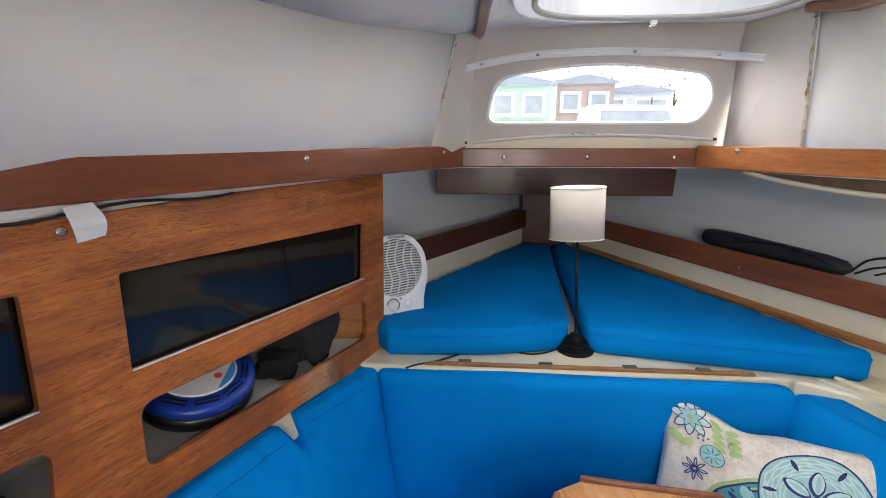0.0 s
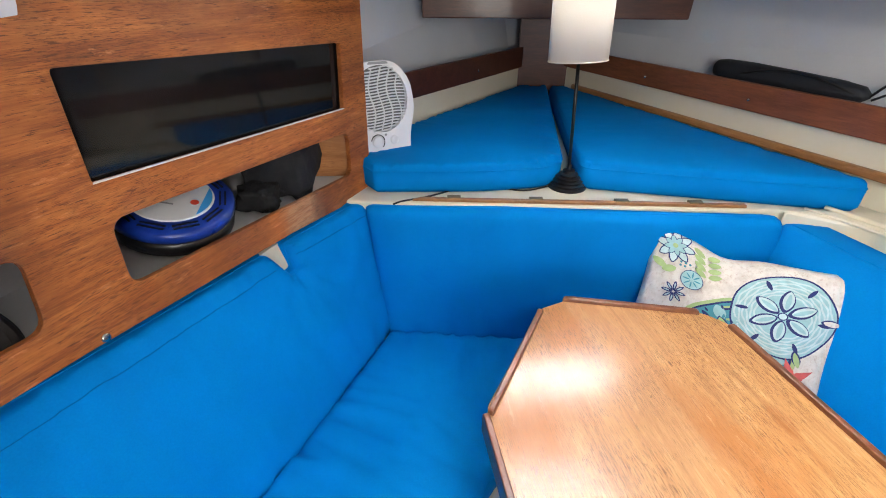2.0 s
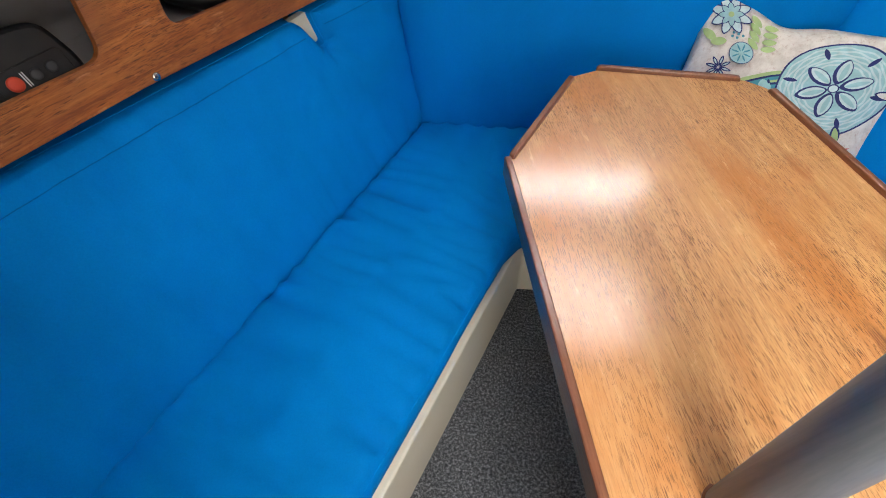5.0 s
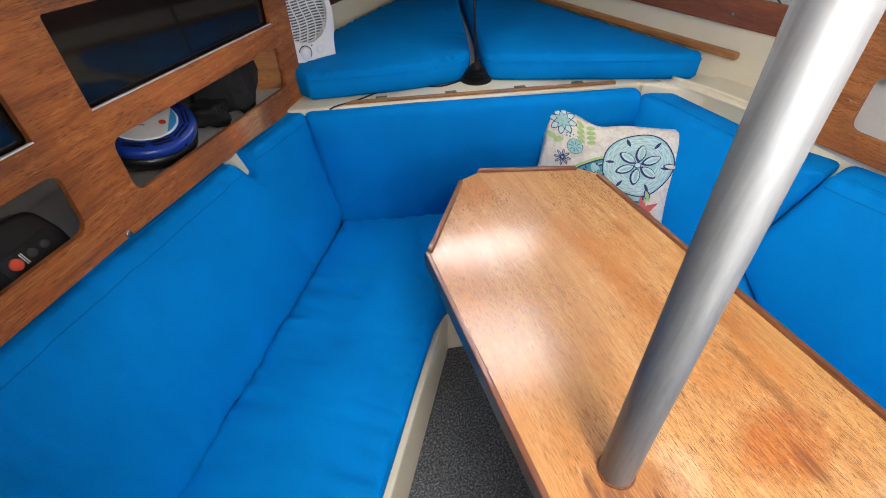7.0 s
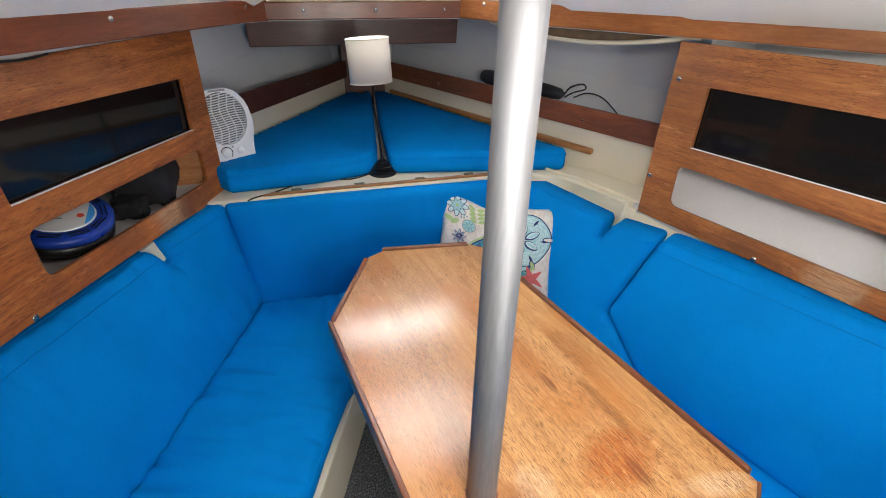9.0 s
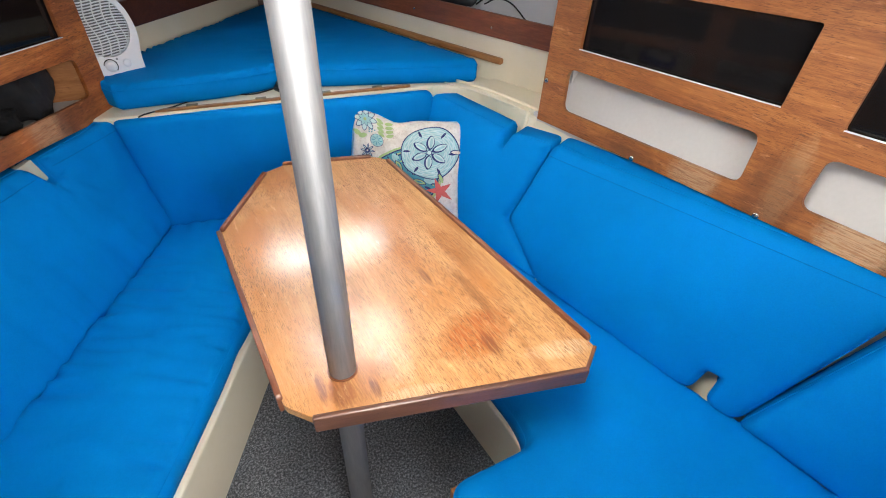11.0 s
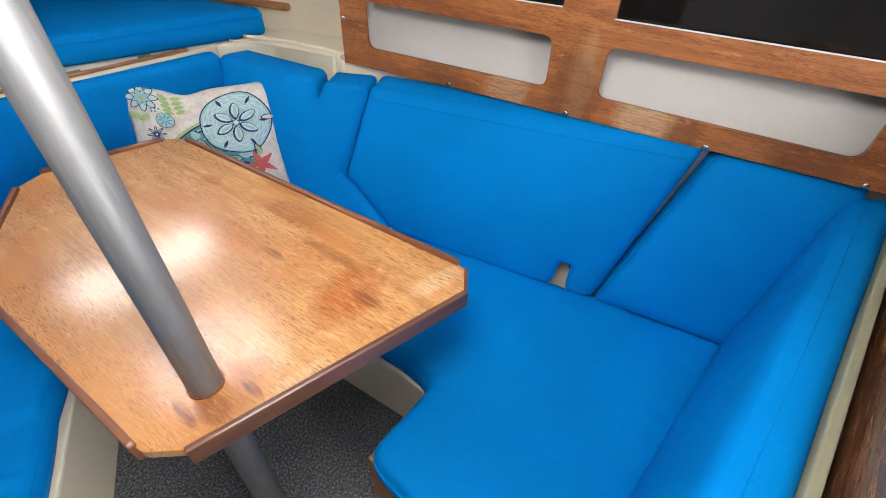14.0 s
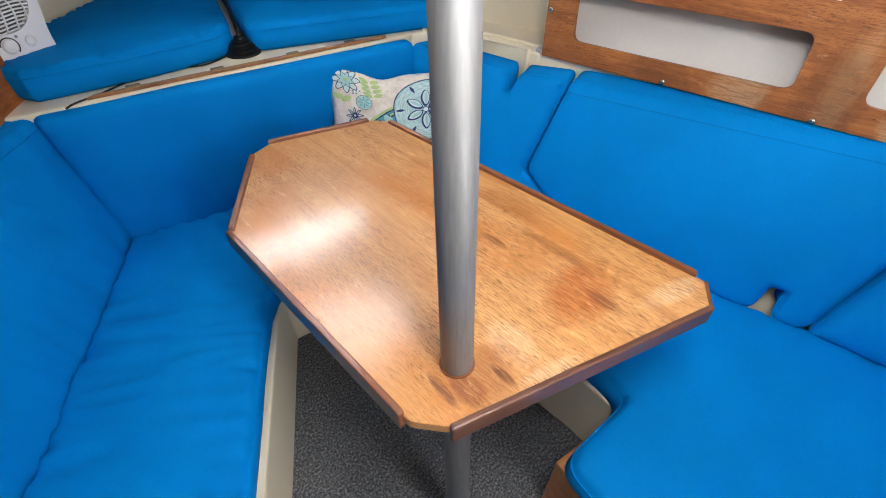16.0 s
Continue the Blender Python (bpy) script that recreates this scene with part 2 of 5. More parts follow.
def carpet_material():
    m, nt, b = material("grey_carpet")
    v = coords(nt)
    fine, mid = noise_of(nt, v, 135, 6, 0.9), noise_of(nt, v, 9, 5)
    c = ramp(nt, fine, [(0.40, (0.022, 0.025, 0.03)), (0.51, (0.11, 0.118, 0.13)), (0.60, (0.42, 0.435, 0.47))])
    c = mixed(nt, 0.3, c, mid, "OVERLAY")
    nt.links.new(c, b.inputs["Base Color"])
    b.inputs["Roughness"].default_value = 0.95
    bump(nt, b, fine, 0.9, 0.006)
    return m


CARPET = carpet_material()


def aluminium():
    """Dull anodised tube: lengthwise drawing lines, patchy handling marks."""
    m, nt, b = material("brushed_aluminium")
    lines = noise_of(nt, coords(nt, (60, 60, 1.2)), 3.0, 4, 0.6)
    patch = noise_of(nt, coords(nt, (1, 1, 0.35)), 9.0, 5, 0.6)
    c = ramp(nt, lines, [(0.35, (0.215, 0.222, 0.237)), (0.65, (0.258, 0.26, 0.27))])
    c = mixed(nt, ramp(nt, patch, [(0.45, (0, 0, 0)), (0.68, (0.35,) * 3)]), c, (0.225, 0.196, 0.192))
    nt.links.new(c, b.inputs["Base Color"])
    nt.links.new(ramp(nt, patch, [(0.3, (0.52,) * 3), (0.7, (0.64,) * 3)]), b.inputs["Roughness"])
    b.inputs["Metallic"].default_value = 0.6
    bump(nt, b, lines, 0.05, 0.001)
    return m


METAL = aluminium()


def smoked():
    m, nt, b = material("smoked_acrylic")
    b.inputs["Base Color"].default_value = (0.018, 0.017, 0.018, 1)
    b.inputs["Roughness"].default_value = 0.06
    b.inputs["Transmission Weight"].default_value = 0.55
    b.inputs["IOR"].default_value = 1.49
    return m


def clear():
    m, nt, b = material("window_glass")
    b.inputs["Base Color"].default_value = (0.95, 0.97, 0.97, 1)
    b.inputs["Roughness"].default_value = 0.02
    b.inputs["Transmission Weight"].default_value = 1.0
    b.inputs["IOR"].default_value = 1.1
    return m


def glow(name, colour, strength):
    m, nt, b = material(name)
    b.inputs["Base Color"].default_value = (*colour, 1)
    b.inputs["Emission Color"].default_value = (*colour, 1)
    b.inputs["Emission Strength"].default_value = strength
    return m


SMOKED, GLASS = smoked(), clear()


# ---- mesh helpers ----
def thing(name, label="", category="", group="", kind="", at=(0, 0, 0)):
    ob = new(name)
    ob.location = at
    return tagged(ob, label, category, group, kind)


def finish(bm, mat, smooth=False, name="mesh"):
    bmesh.ops.recalc_face_normals(bm, faces=bm.faces)
    me = bpy.data.meshes.new(name)
    bm.to_mesh(me)
    bm.free()
    for p in me.polygons:
        p.use_smooth = smooth
    for m in mat if isinstance(mat, (list, tuple)) else [mat]:
        me.materials.append(m)
    return me


def part(name, bm, mat, parent=None, label="", smooth=False, bevel=0.0, segments=2, m=None):
    ob = new(name, finish(bm, mat, smooth, name))
    if m is not None:
        ob.matrix_world = m
    if parent:
        ob.parent = parent
        if m is None and any(parent.location):
            ob.matrix_parent_inverse = Matrix.Translation(parent.location).inverted()
    if bevel:
        b = ob.modifiers.new("bevel", "BEVEL")
        b.width, b.segments, b.limit_method, b.angle_limit = bevel, segments, "ANGLE", radians(35)
        b.harden_normals = False
    if label:
        ob["label"] = label
    return ob


def structure(name, bm, mat, label, smooth=False, bevel=0.0, category="structure"):
    return tagged(part(name, bm, mat, None, "", smooth, bevel), label, category, "", "structure")


def frame_of(o, u, v):
    """A matrix with its x along u, y along v (squared up) and z out of them."""
    u, v = Vector(u).normalized(), Vector(v)
    w = u.cross(v).normalized()
    v = w.cross(u)
    m = Matrix((u, v, w)).transposed().to_4x4()
    m.translation = o
    return m


def prism(poly, z0, z1, m=None, bm=None):
    """A prism on a polygon (any shape) between two heights."""
    bm = bm or bmesh.new()
    n = len(poly)
    lo = [bm.verts.new((*p, z0)) for p in poly]
    hi = [bm.verts.new((*p, z1)) for p in poly]
    bm.faces.new(hi)
    bm.faces.new(lo[::-1])
    for i in range(n):
        bm.faces.new((lo[i], lo[(i + 1) % n], hi[(i + 1) % n], hi[i]))
    if m is not None:
        bmesh.ops.transform(bm, matrix=m, verts=lo + hi)
    return bm


def box(x0, x1, y0, y1, z0, z1, m=None, bm=None):
    return prism([(x0, y0), (x1, y0), (x1, y1), (x0, y1)], z0, z1, m, bm)


def holed(outer, holes, z0, z1, m=None):
    """A board with openings cut through it."""
    bm = bmesh.new()
    edges = []
    for loop in (outer, *holes):
        vs = [bm.verts.new((*p, z0)) for p in loop]
        edges += [bm.edges.new((a, b)) for a, b in zip(vs, vs[1:] + vs[:1])]
    bmesh.ops.triangle_fill(bm, use_beauty=True, use_dissolve=False, edges=edges)
    got = bmesh.ops.extrude_face_region(bm, geom=list(bm.faces))
    bmesh.ops.translate(bm, verts=[g for g in got["geom"] if isinstance(g, bmesh.types.BMVert)], vec=(0, 0, z1 - z0))
    if m is not None:
        bmesh.ops.transform(bm, matrix=m, verts=bm.verts)
    return bm


def rounded(poly, r, steps=5):
    """The polygon with its corners rounded; r is one radius or one for each corner."""
    out, n = [], len(poly)
    rs = r if isinstance(r, (list, tuple)) else [r] * n
    for i in range(n):
        p, a, b = Vector(poly[i]), Vector(poly[i - 1]), Vector(poly[(i + 1) % n])
        if rs[i] <= 0:
            out.append(tuple(p))
            continue
        da, db = (a - p).normalized(), (b - p).normalized()
        d = min(rs[i], 0.45 * (a - p).length, 0.45 * (b - p).length)
        s, e = p + da * d, p + db * d
        for k in range(steps + 1):
            t = k / steps
            out.append(tuple((1 - t) ** 2 * s + 2 * t * (1 - t) * p + t * t * e))
    return out


def tube(points, radius, sides=8, bm=None, closed=False):
    """A round bar along a line of points."""
    bm = bm or bmesh.new()
    pts = [Vector(p) for p in points]
    rings, n, side = [], len(pts), None
    for i, p in enumerate(pts):
        a = pts[i - 1] if i or closed else p
        b = pts[(i + 1) % n] if i < n - 1 or closed else p
        d = (b - a).normalized()
        if side is None:
            side = d.orthogonal().normalized()
        side = (side - d * side.dot(d)).normalized()
        up = d.cross(side)
        r = radius[i] if isinstance(radius, (list, tuple)) else radius
        rings.append([bm.verts.new(p + r * (math.cos(t) * side + math.sin(t) * up)) for t in [2 * math.pi * k / sides for k in range(sides)]])
    for i in range(n if closed else n - 1):
        a, b = rings[i], rings[(i + 1) % n]
        for k in range(sides):
            bm.faces.new((a[k], a[(k + 1) % sides], b[(k + 1) % sides], b[k]))
    if not closed:
        bm.faces.new(rings[0][::-1])
        bm.faces.new(rings[-1])
    return bm


def lathe(profile, m=None, sides=32, bm=None, squash=1.0):
    """A turned body from (radius, height) pairs."""
    bm = bm or bmesh.new()
    rings = []
    for r, z in profile:
        rings.append([bm.verts.new((max(r, 1e-4) * math.cos(2 * math.pi * k / sides), squash * max(r, 1e-4) * math.sin(2 * math.pi * k / sides), z)) for k in range(sides)])
    for a, b in zip(rings, rings[1:]):
        for k in range(sides):
            bm.faces.new((a[k], a[(k + 1) % sides], b[(k + 1) % sides], b[k]))
    bm.faces.new(rings[0][::-1])
    bm.faces.new(rings[-1])
    if m is not None:
        bmesh.ops.transform(bm, matrix=m, verts=[v for ring in rings for v in ring])
    return bm


def spline(points, steps=8):
    """A smooth line through the points."""
    pts = [Vector(p) for p in points]
    pts = [2 * pts[0] - pts[1]] + pts + [2 * pts[-1] - pts[-2]]
    out = []
    for i in range(1, len(pts) - 2):
        a, b, c, d = pts[i - 1 : i + 3]
        for k in range(steps):
            t = k / steps
            out.append(0.5 * (2 * b + (c - a) * t + (2 * a - 5 * b + 4 * c - d) * t * t + (3 * b - a - 3 * c + d) * t ** 3))
    return out + [pts[-2]]


def edge_distance(p, poly):
    best, tang = 1e9, (1, 0)
    for i in range(len(poly)):
        ax, ay = poly[i]
        bx, by = poly[(i + 1) % len(poly)]
        dx, dy = bx - ax, by - ay
        q = dx * dx + dy * dy
        t = min(1, max(0, ((p[0] - ax) * dx + (p[1] - ay) * dy) / q)) if q else 0
        d = math.hypot(p[0] - ax - t * dx, p[1] - ay - t * dy)
        if d < best:
            best, tang = d, (dx / math.sqrt(q) if q else 1, dy / math.sqrt(q) if q else 0)
    return best, tang


def cushion(name, poly, thick, m, label, crown=0.012, soft=0.028, grid=0.024, folds=0.0055, fold_reach=0.14, seed=0.0, group="", category="cushion", fold_scale=26.0, dents=(), rise=0.0, warp=None, grooves=(), seams=()):
    """A foam cushion in a canvas cover: a polygon in its own plane, puffed in the middle, rounded and puckered at its seams."""
    ob = thing(name, label, category, group)
    bm = bmesh.new()
    vs = [bm.verts.new((*p, 0)) for p in poly]
    face = bm.faces.new(vs)
    if face.normal.z < 0:
        face.normal_flip()
    for step in (0.003, 0.006, 0.008):
        f = max(bm.faces, key=lambda q: q.calc_area())
        bmesh.ops.inset_individual(bm, faces=[f], thickness=step, use_even_offset=True)
    xs, ys = [p[0] for p in poly], [p[1] for p in poly]
    for axis, lo, hi in ((0, min(xs), max(xs)), (1, min(ys), max(ys))):
        k = lo + grid
        while k < hi:
            co, no = ((k, 0, 0), (1, 0, 0)) if axis == 0 else ((0, k, 0), (0, 1, 0))
            bmesh.ops.bisect_plane(bm, geom=list(bm.verts) + list(bm.edges) + list(bm.faces), dist=1e-5, plane_co=co, plane_no=no)
            k += grid
    bmesh.ops.triangulate(bm, faces=[f for f in bm.faces if len(f.verts) > 4])
    rim = [e for e in bm.edges if e.is_boundary]
    for v in bm.verts:
        d, tang = edge_distance(v.co, poly)
        q = min(1.0, d / soft)
        round_off = -soft * (1 - math.sqrt(max(0, 1 - (1 - q) ** 2)))
        puff = crown * (1 - math.exp(-d / 0.09))
        s = v.co.x * tang[0] + v.co.y * tang[1]
        fade = math.exp(-d / fold_reach) * min(1, d / 0.012)
        fold = folds * fade * (0.55 - 2.4 * abs(noise.noise((s * fold_scale * 0.6 + seed, d * 3.0, seed))))
        fold += 0.3 * folds * noise.noise((v.co.x * 7 + seed, v.co.y * 7, seed + 3))
        for cx, cy, rad, deep in dents:
            fold -= deep * math.exp(-((v.co.x - cx) ** 2 + (v.co.y - cy) ** 2) / rad ** 2)
        for (ax, ay), (bx, by) in grooves:
            t = min(1, max(0, ((v.co.x - ax) * (bx - ax) + (v.co.y - ay) * (by - ay)) / ((bx - ax) ** 2 + (by - ay) ** 2)))
            away = math.hypot(v.co.x - ax - t * (bx - ax), v.co.y - ay - t * (by - ay))
            fold -= 0.006 * math.exp(-((away / 0.011) ** 2))
        v.co.z = round_off + puff + fold
    stitched = []
    for a, b in seams:
        a, b = Vector(a), Vector(b)
        k = max(2, int((b - a).length / 0.012))
        line = []
        for j in range(k + 1):
            q = a + (b - a) * j / k
            near = sorted(bm.verts, key=lambda v: (v.co.x - q.x) ** 2 + (v.co.y - q.y) ** 2)[:3]
            line.append(Vector((q.x, q.y, max(v.co.z for v in near) + 0.0004)))
        stitched.append(line)
    low = bmesh.ops.extrude_edge_only(bm, edges=rim)
    lv = [g for g in low["geom"] if isinstance(g, bmesh.types.BMVert)]
    for v in lv:
        v.co.z = -thick + soft * 0.7
        v.co.y += rise
    edges = [g for g in low["geom"] if isinstance(g, bmesh.types.BMEdge) and g.is_boundary]
    got = bmesh.ops.extrude_edge_only(bm, edges=edges)
    cen = Vector((sum(xs) / len(xs), sum(ys) / len(ys), 0))
    bv = [g for g in got["geom"] if isinstance(g, bmesh.types.BMVert)]
    for v in bv:
        away = (cen - Vector((v.co.x, v.co.y, 0)))
        v.co += away.normalized() * min(0.012, away.length)
        v.co.z = -thick
    bmesh.ops.holes_fill(bm, edges=[g for g in got["geom"] if isinstance(g, bmesh.types.BMEdge) and g.is_boundary], sides=0)
    bmesh.ops.transform(bm, matrix=m, verts=bm.verts)
    if warp:
        for v in bm.verts:
            v.co = warp(v.co)
    part("cover", bm, BLUE, ob, "", True)
    for line in stitched:
        pts = [m @ q for q in line]
        part("seam", tube([warp(q) for q in pts] if warp else pts, 0.0011, 6), SEAM, ob, "", True)
    n, loop = len(poly), []
    for i in range(n):
        a, b = Vector(poly[i]), Vector(poly[(i + 1) % n])
        k = max(1, int((b - a).length / 0.05))
        loop += [tuple(a + (b - a) * j / k) for j in range(k)]
    inset = []
    for i, p in enumerate(loop):
        q = m @ Vector((p[0], p[1], -soft * 0.92))
        inset.append(warp(q) if warp else q)
    part("piping", tube(inset, 0.0019, 6, None, True), BLUE, ob, "", True)
    return ob


def screw(where, normal, parent, radius=0.006):
    q = Vector(normal).to_track_quat("Z", "Y").to_matrix().to_4x4()
    q.translation = where
    return part("screw", lathe([(radius * 1.5, 0), (radius * 1.5, 0.0012), (radius, 0.003), (radius * 0.4, 0.0038)], q, 12), CHROME, parent, "", True)


# ---- the shell of the cabin ----
def port_line(y):
    return -0.482 + 0.416 * (y - 0.832)


TRUNK_LOW = [(-1.09, -1.7), (-1.05, -0.1), (-0.764, 0.5), (-0.553, 0.83), (-0.249, 1.305), (0.03, 1.741), (0.15, 1.855), (0.6, 1.875), (1.065, 1.85), (1.13, 1.55), (1.228, 1.408), (1.48, 1.045), (1.63, 0.82), (1.86, 0.4), (1.98, -0.3), (2.0, -1.7)]
TRUNK_TOP = [(-0.88, -1.7, 1.82), (-0.84, -0.1, 1.82), (-0.556, 0.5, 1.82), (-0.375, 0.83, 1.825), (-0.12, 1.3, 1.845), (0.125, 1.72, 1.905), (0.2, 1.765, 1.925), (0.6, 1.77, 1.94), (1.03, 1.765, 1.94), (1.07, 1.5, 1.93), (1.12, 1.36, 1.88), (1.33, 1.0, 1.84), (1.46, 0.78, 1.825), (1.69, 0.38, 1.82), (1.8, -0.3, 1.82), (1.82, -1.7, 1.82)]
HULL_DECK = [(-1.2, -1.7), (-1.2, 0.0), (-1.02, 0.6), (-0.78, 1.15), (-0.5, 1.66), (-0.12, 2.23), (0.40, 3.0), (0.62, 3.12), (0.88, 3.02), (1.2, 2.4), (1.5, 1.83), (1.86, 1.12), (2.06, 0.5), (2.2, -0.3), (2.2, -1.7)]


def strip(low, top, thick, outward=True):
    """A wall between two lines of 3D points, with thickness to the left of its run (outward)."""
    bm = bmesh.new()
    rows = []
    for i, (a, b) in enumerate(zip(low, top)):
        p, q = Vector(low[max(i - 1, 0)]), Vector(low[min(i + 1, len(low) - 1)])
        d = (q - p)
        n = Vector((-d.y, d.x, 0)).normalized() * thick * (1 if outward else -1)
        rows.append([bm.verts.new(v) for v in (Vector(a), Vector(b), Vector(b) + n, Vector(a) + n)])
    for r, s in zip(rows, rows[1:]):
        for k in range(4):
            bm.faces.new((r[k], r[(k + 1) % 4], s[(k + 1) % 4], s[k]))
    bm.faces.new(rows[0])
    bm.faces.new(rows[-1][::-1])
    return bm


def lift(line, z):
    return [(p[0], p[1], z) for p in line]


# cabin sole
structure("floor", box(-1.3, 2.3, -1.75, 1.3, -0.03, 0.0), CARPET, "worn dark grey flecked carpet on the cabin sole", category="floor")
# hull sides behind the lockers and berths
structure("wall_port", strip(lift(HULL_DECK[:7], -0.02), lift(HULL_DECK[:7], 1.5), 0.03), BLUEGREY, "pale blue-grey lined port hull side", category="wall")
structure("wall_starboard", strip(lift(HULL_DECK[7:], -0.02), lift(HULL_DECK[7:], 1.5), 0.03), BLUEGREY, "pale blue-grey lined starboard hull side", category="wall")
structure("wall_bow", strip(lift(HULL_DECK[6:8], -0.02), lift(HULL_DECK[6:8], 1.5), 0.03), BLUEGREY, "pale lined bow of the hull", category="wall")
# side deck and foredeck from below: a sheet round the trunk
deck_outer = [(-1.25, -1.75)] + [(p[0] * 1.0 - (0.03 if p[0] < 0.6 else -0.03), p[1] + (0.03 if p[1] > 2.5 else 0)) for p in HULL_DECK] + [(2.25, -1.75)]
bm = holed(deck_outer + [TRUNK_LOW[-1], *TRUNK_LOW[-2::-1]], [], 1.483, 1.50)
structure("deck_underside", bm, BLUEGREY, "pale grey painted underside of side decks and foredeck", category="ceiling")
# trunk sides in white panels, front in vinyl
structure("wall_trunk_port", strip(lift(TRUNK_LOW[:6], 1.50), TRUNK_TOP[:6], 0.02), WHITE, "smooth off-white cabin side panel", True, category="wall")
structure("wall_trunk_starboard", strip(lift(TRUNK_LOW[9:], 1.50), TRUNK_TOP[9:], 0.02), WHITE, "smooth off-white cabin side panel", True, category="wall")
structure("wall_trunk_front_port", strip(lift(TRUNK_LOW[5:7], 1.50), TRUNK_TOP[5:7], 0.02), VINYL, "beige vinyl corner of the cabin front with rust stains", category="wall")
structure("wall_trunk_front_starboard", strip(lift(TRUNK_LOW[8:10], 1.50), TRUNK_TOP[8:10], 0.02), VINYL, "beige vinyl corner of the cabin front with rust stains", category="wall")

# front wall with the long window
FW = frame_of((0, 1.87, 1.56), (1, 0, 0), (0, -0.287, 0.958))
win_out = rounded([(0.232, 0.082), (0.262, 0.235), (0.60, 0.285), (0.962, 0.245), (1.0, 0.16), (0.965, 0.084)], [0.045, 0.06, 0.5, 0.06, 0.05, 0.05], 6)
wall_out = [(0.135, -0.06), (1.085, -0.06), (1.05, 0.395), (0.6, 0.397), (0.18, 0.385)]
structure("wall_front", holed(wall_out, [win_out], -0.025, 0.0, FW @ Matrix.Translation((0, 0, 0.0))), VINYL, "beige vinyl-lined cabin front with a long window opening", category="wall")


def scaled(poly, d):
    cx, cy = sum(p[0] for p in poly) / len(poly), sum(p[1] for p in poly) / len(poly)
    return [(cx + (p[0] - cx) * (1 + d / 0.37), cy + (p[1] - cy) * (1 + d / 0.1)) for p in poly]


win = thing("window_1", "long rounded cabin front window in a thin pale rubber seal", "window", "", "structure")
part("window_frame", holed(scaled(win_out, 0.006), [scaled(win_out, -0.004)], 0.0, 0.007, FW), WHITEPL, win, "", False, 0.002)
pane = part("pane", prism(scaled(win_out, 0.002), -0.014, -0.009, FW), GLASS, win)
pane.visible_shadow = False

# ceiling with the hatch opening
bm = bmesh.new()
hatch_c, hatch_r = (0.62, 1.27), (0.34, 0.30)
ring = [(hatch_c[0] + hatch_r[0] * math.copysign(abs(math.cos(a)) ** 0.55, math.cos(a)), hatch_c[1] + hatch_r[1] * math.copysign(abs(math.sin(a)) ** 0.55, math.sin(a))) for a in [2 * math.pi * k / 40 for k in range(40)]]


def ceiling_z(x, y):
    side = min(1.0, abs(x - 0.60) / max(0.3, 0.60 - port_line(min(y, 1.3)) - 0.15))
    front = max(0.0, min(1.0, (y - 0.6) / 1.1))
    return 1.945 - 0.02 * (1 - front) - (0.115 * (1 - front) + 0.02 * front) * side ** 2


edges = []
# the last loop is an opening cut for the added saloon hatch
for loop in ([(p[0], p[1]) for p in TRUNK_TOP], ring, [(0.22, -0.44), (0.82, -0.44), (0.82, 0.12), (0.22, 0.12)]):
    vs = [bm.verts.new((*p, 0)) for p in loop]
    edges += [bm.edges.new((a, b)) for a, b in zip(vs, vs[1:] + vs[:1])]
bmesh.ops.triangle_fill(bm, use_beauty=True, use_dissolve=False, edges=edges)
for axis, lo, hi in ((0, -0.88, 1.82), (1, -1.7, 1.77)):
    k = lo + 0.1
    while k < hi:
        bmesh.ops.bisect_plane(bm, geom=list(bm.verts) + list(bm.edges) + list(bm.faces), dist=1e-5, plane_co=(k, 0, 0) if axis == 0 else (0, k, 0), plane_no=(1, 0, 0) if axis == 0 else (0, 1, 0))
        k += 0.1


def rim_height(p):
    best = (1e9, 0)
    for a, b in zip(TRUNK_TOP, TRUNK_TOP[1:] + TRUNK_TOP[:1]):
        ax, bx = Vector(a[:2]), Vector(b[:2])
        t = min(1, max(0, (p - ax).dot(bx - ax) / (bx - ax).length_squared))
        best = min(best, ((p - ax - (bx - ax) * t).length, a[2] + (b[2] - a[2]) * t))
    return best


for v in bm.verts:
    away, z = rim_height(v.co.xy)
    w = min(1.0, away / 0.45)
    v.co.z = z + (max(z, ceiling_z(v.co.x, v.co.y)) - z) * (1 - (1 - w) ** 2)
got = bmesh.ops.extrude_face_region(bm, geom=list(bm.faces))
bmesh.ops.translate(bm, verts=[g for g in got["geom"] if isinstance(g, bmesh.types.BMVert)], vec=(0, 0, 0.02))
structure("ceiling", bm, WHITE, "curved off-white cabin headlining with openings for the foredeck hatch and an added hatch", True, category="ceiling")

# aft end of the cabin with the companionway opening
bm = holed([(-1.2, 0), (2.2, 0), (2.2, 1.92), (-1.2, 1.92)], [[(0.38, 1.05), (1.12, 1.05), (1.12, 1.82), (0.38, 1.82)]], 0, 0.03, frame_of((0, -1.70, 0), (1, 0, 0), (0, 0, 1)))
structure("wall_aft", bm, WHITE, "plain off-white after bulkhead with an open companionway", category="wall")


# unseen wall, added to keep companionway light off the port settee; dark against bounce
structure("light_block_port", box(-1.2, 0.0, -0.37, -0.345, 0.0, 1.82), DARKWOOD, "unseen dark wooden half-width wall added on the port side to block light", category="wall")


# ---- trim boards along the deck edge ----
def trim(name, pts, z0, z1, thick, mat, label, screws):
    ob = thing(name, label, "trim", "", "structure")
    bm = strip(lift(pts, z0), lift(pts, z1), thick, False)
    part("board", bm, mat, ob, "", False, 0.004)
    for p, nrm in screws:
        screw(p, nrm, ob, 0.0055)
    return ob


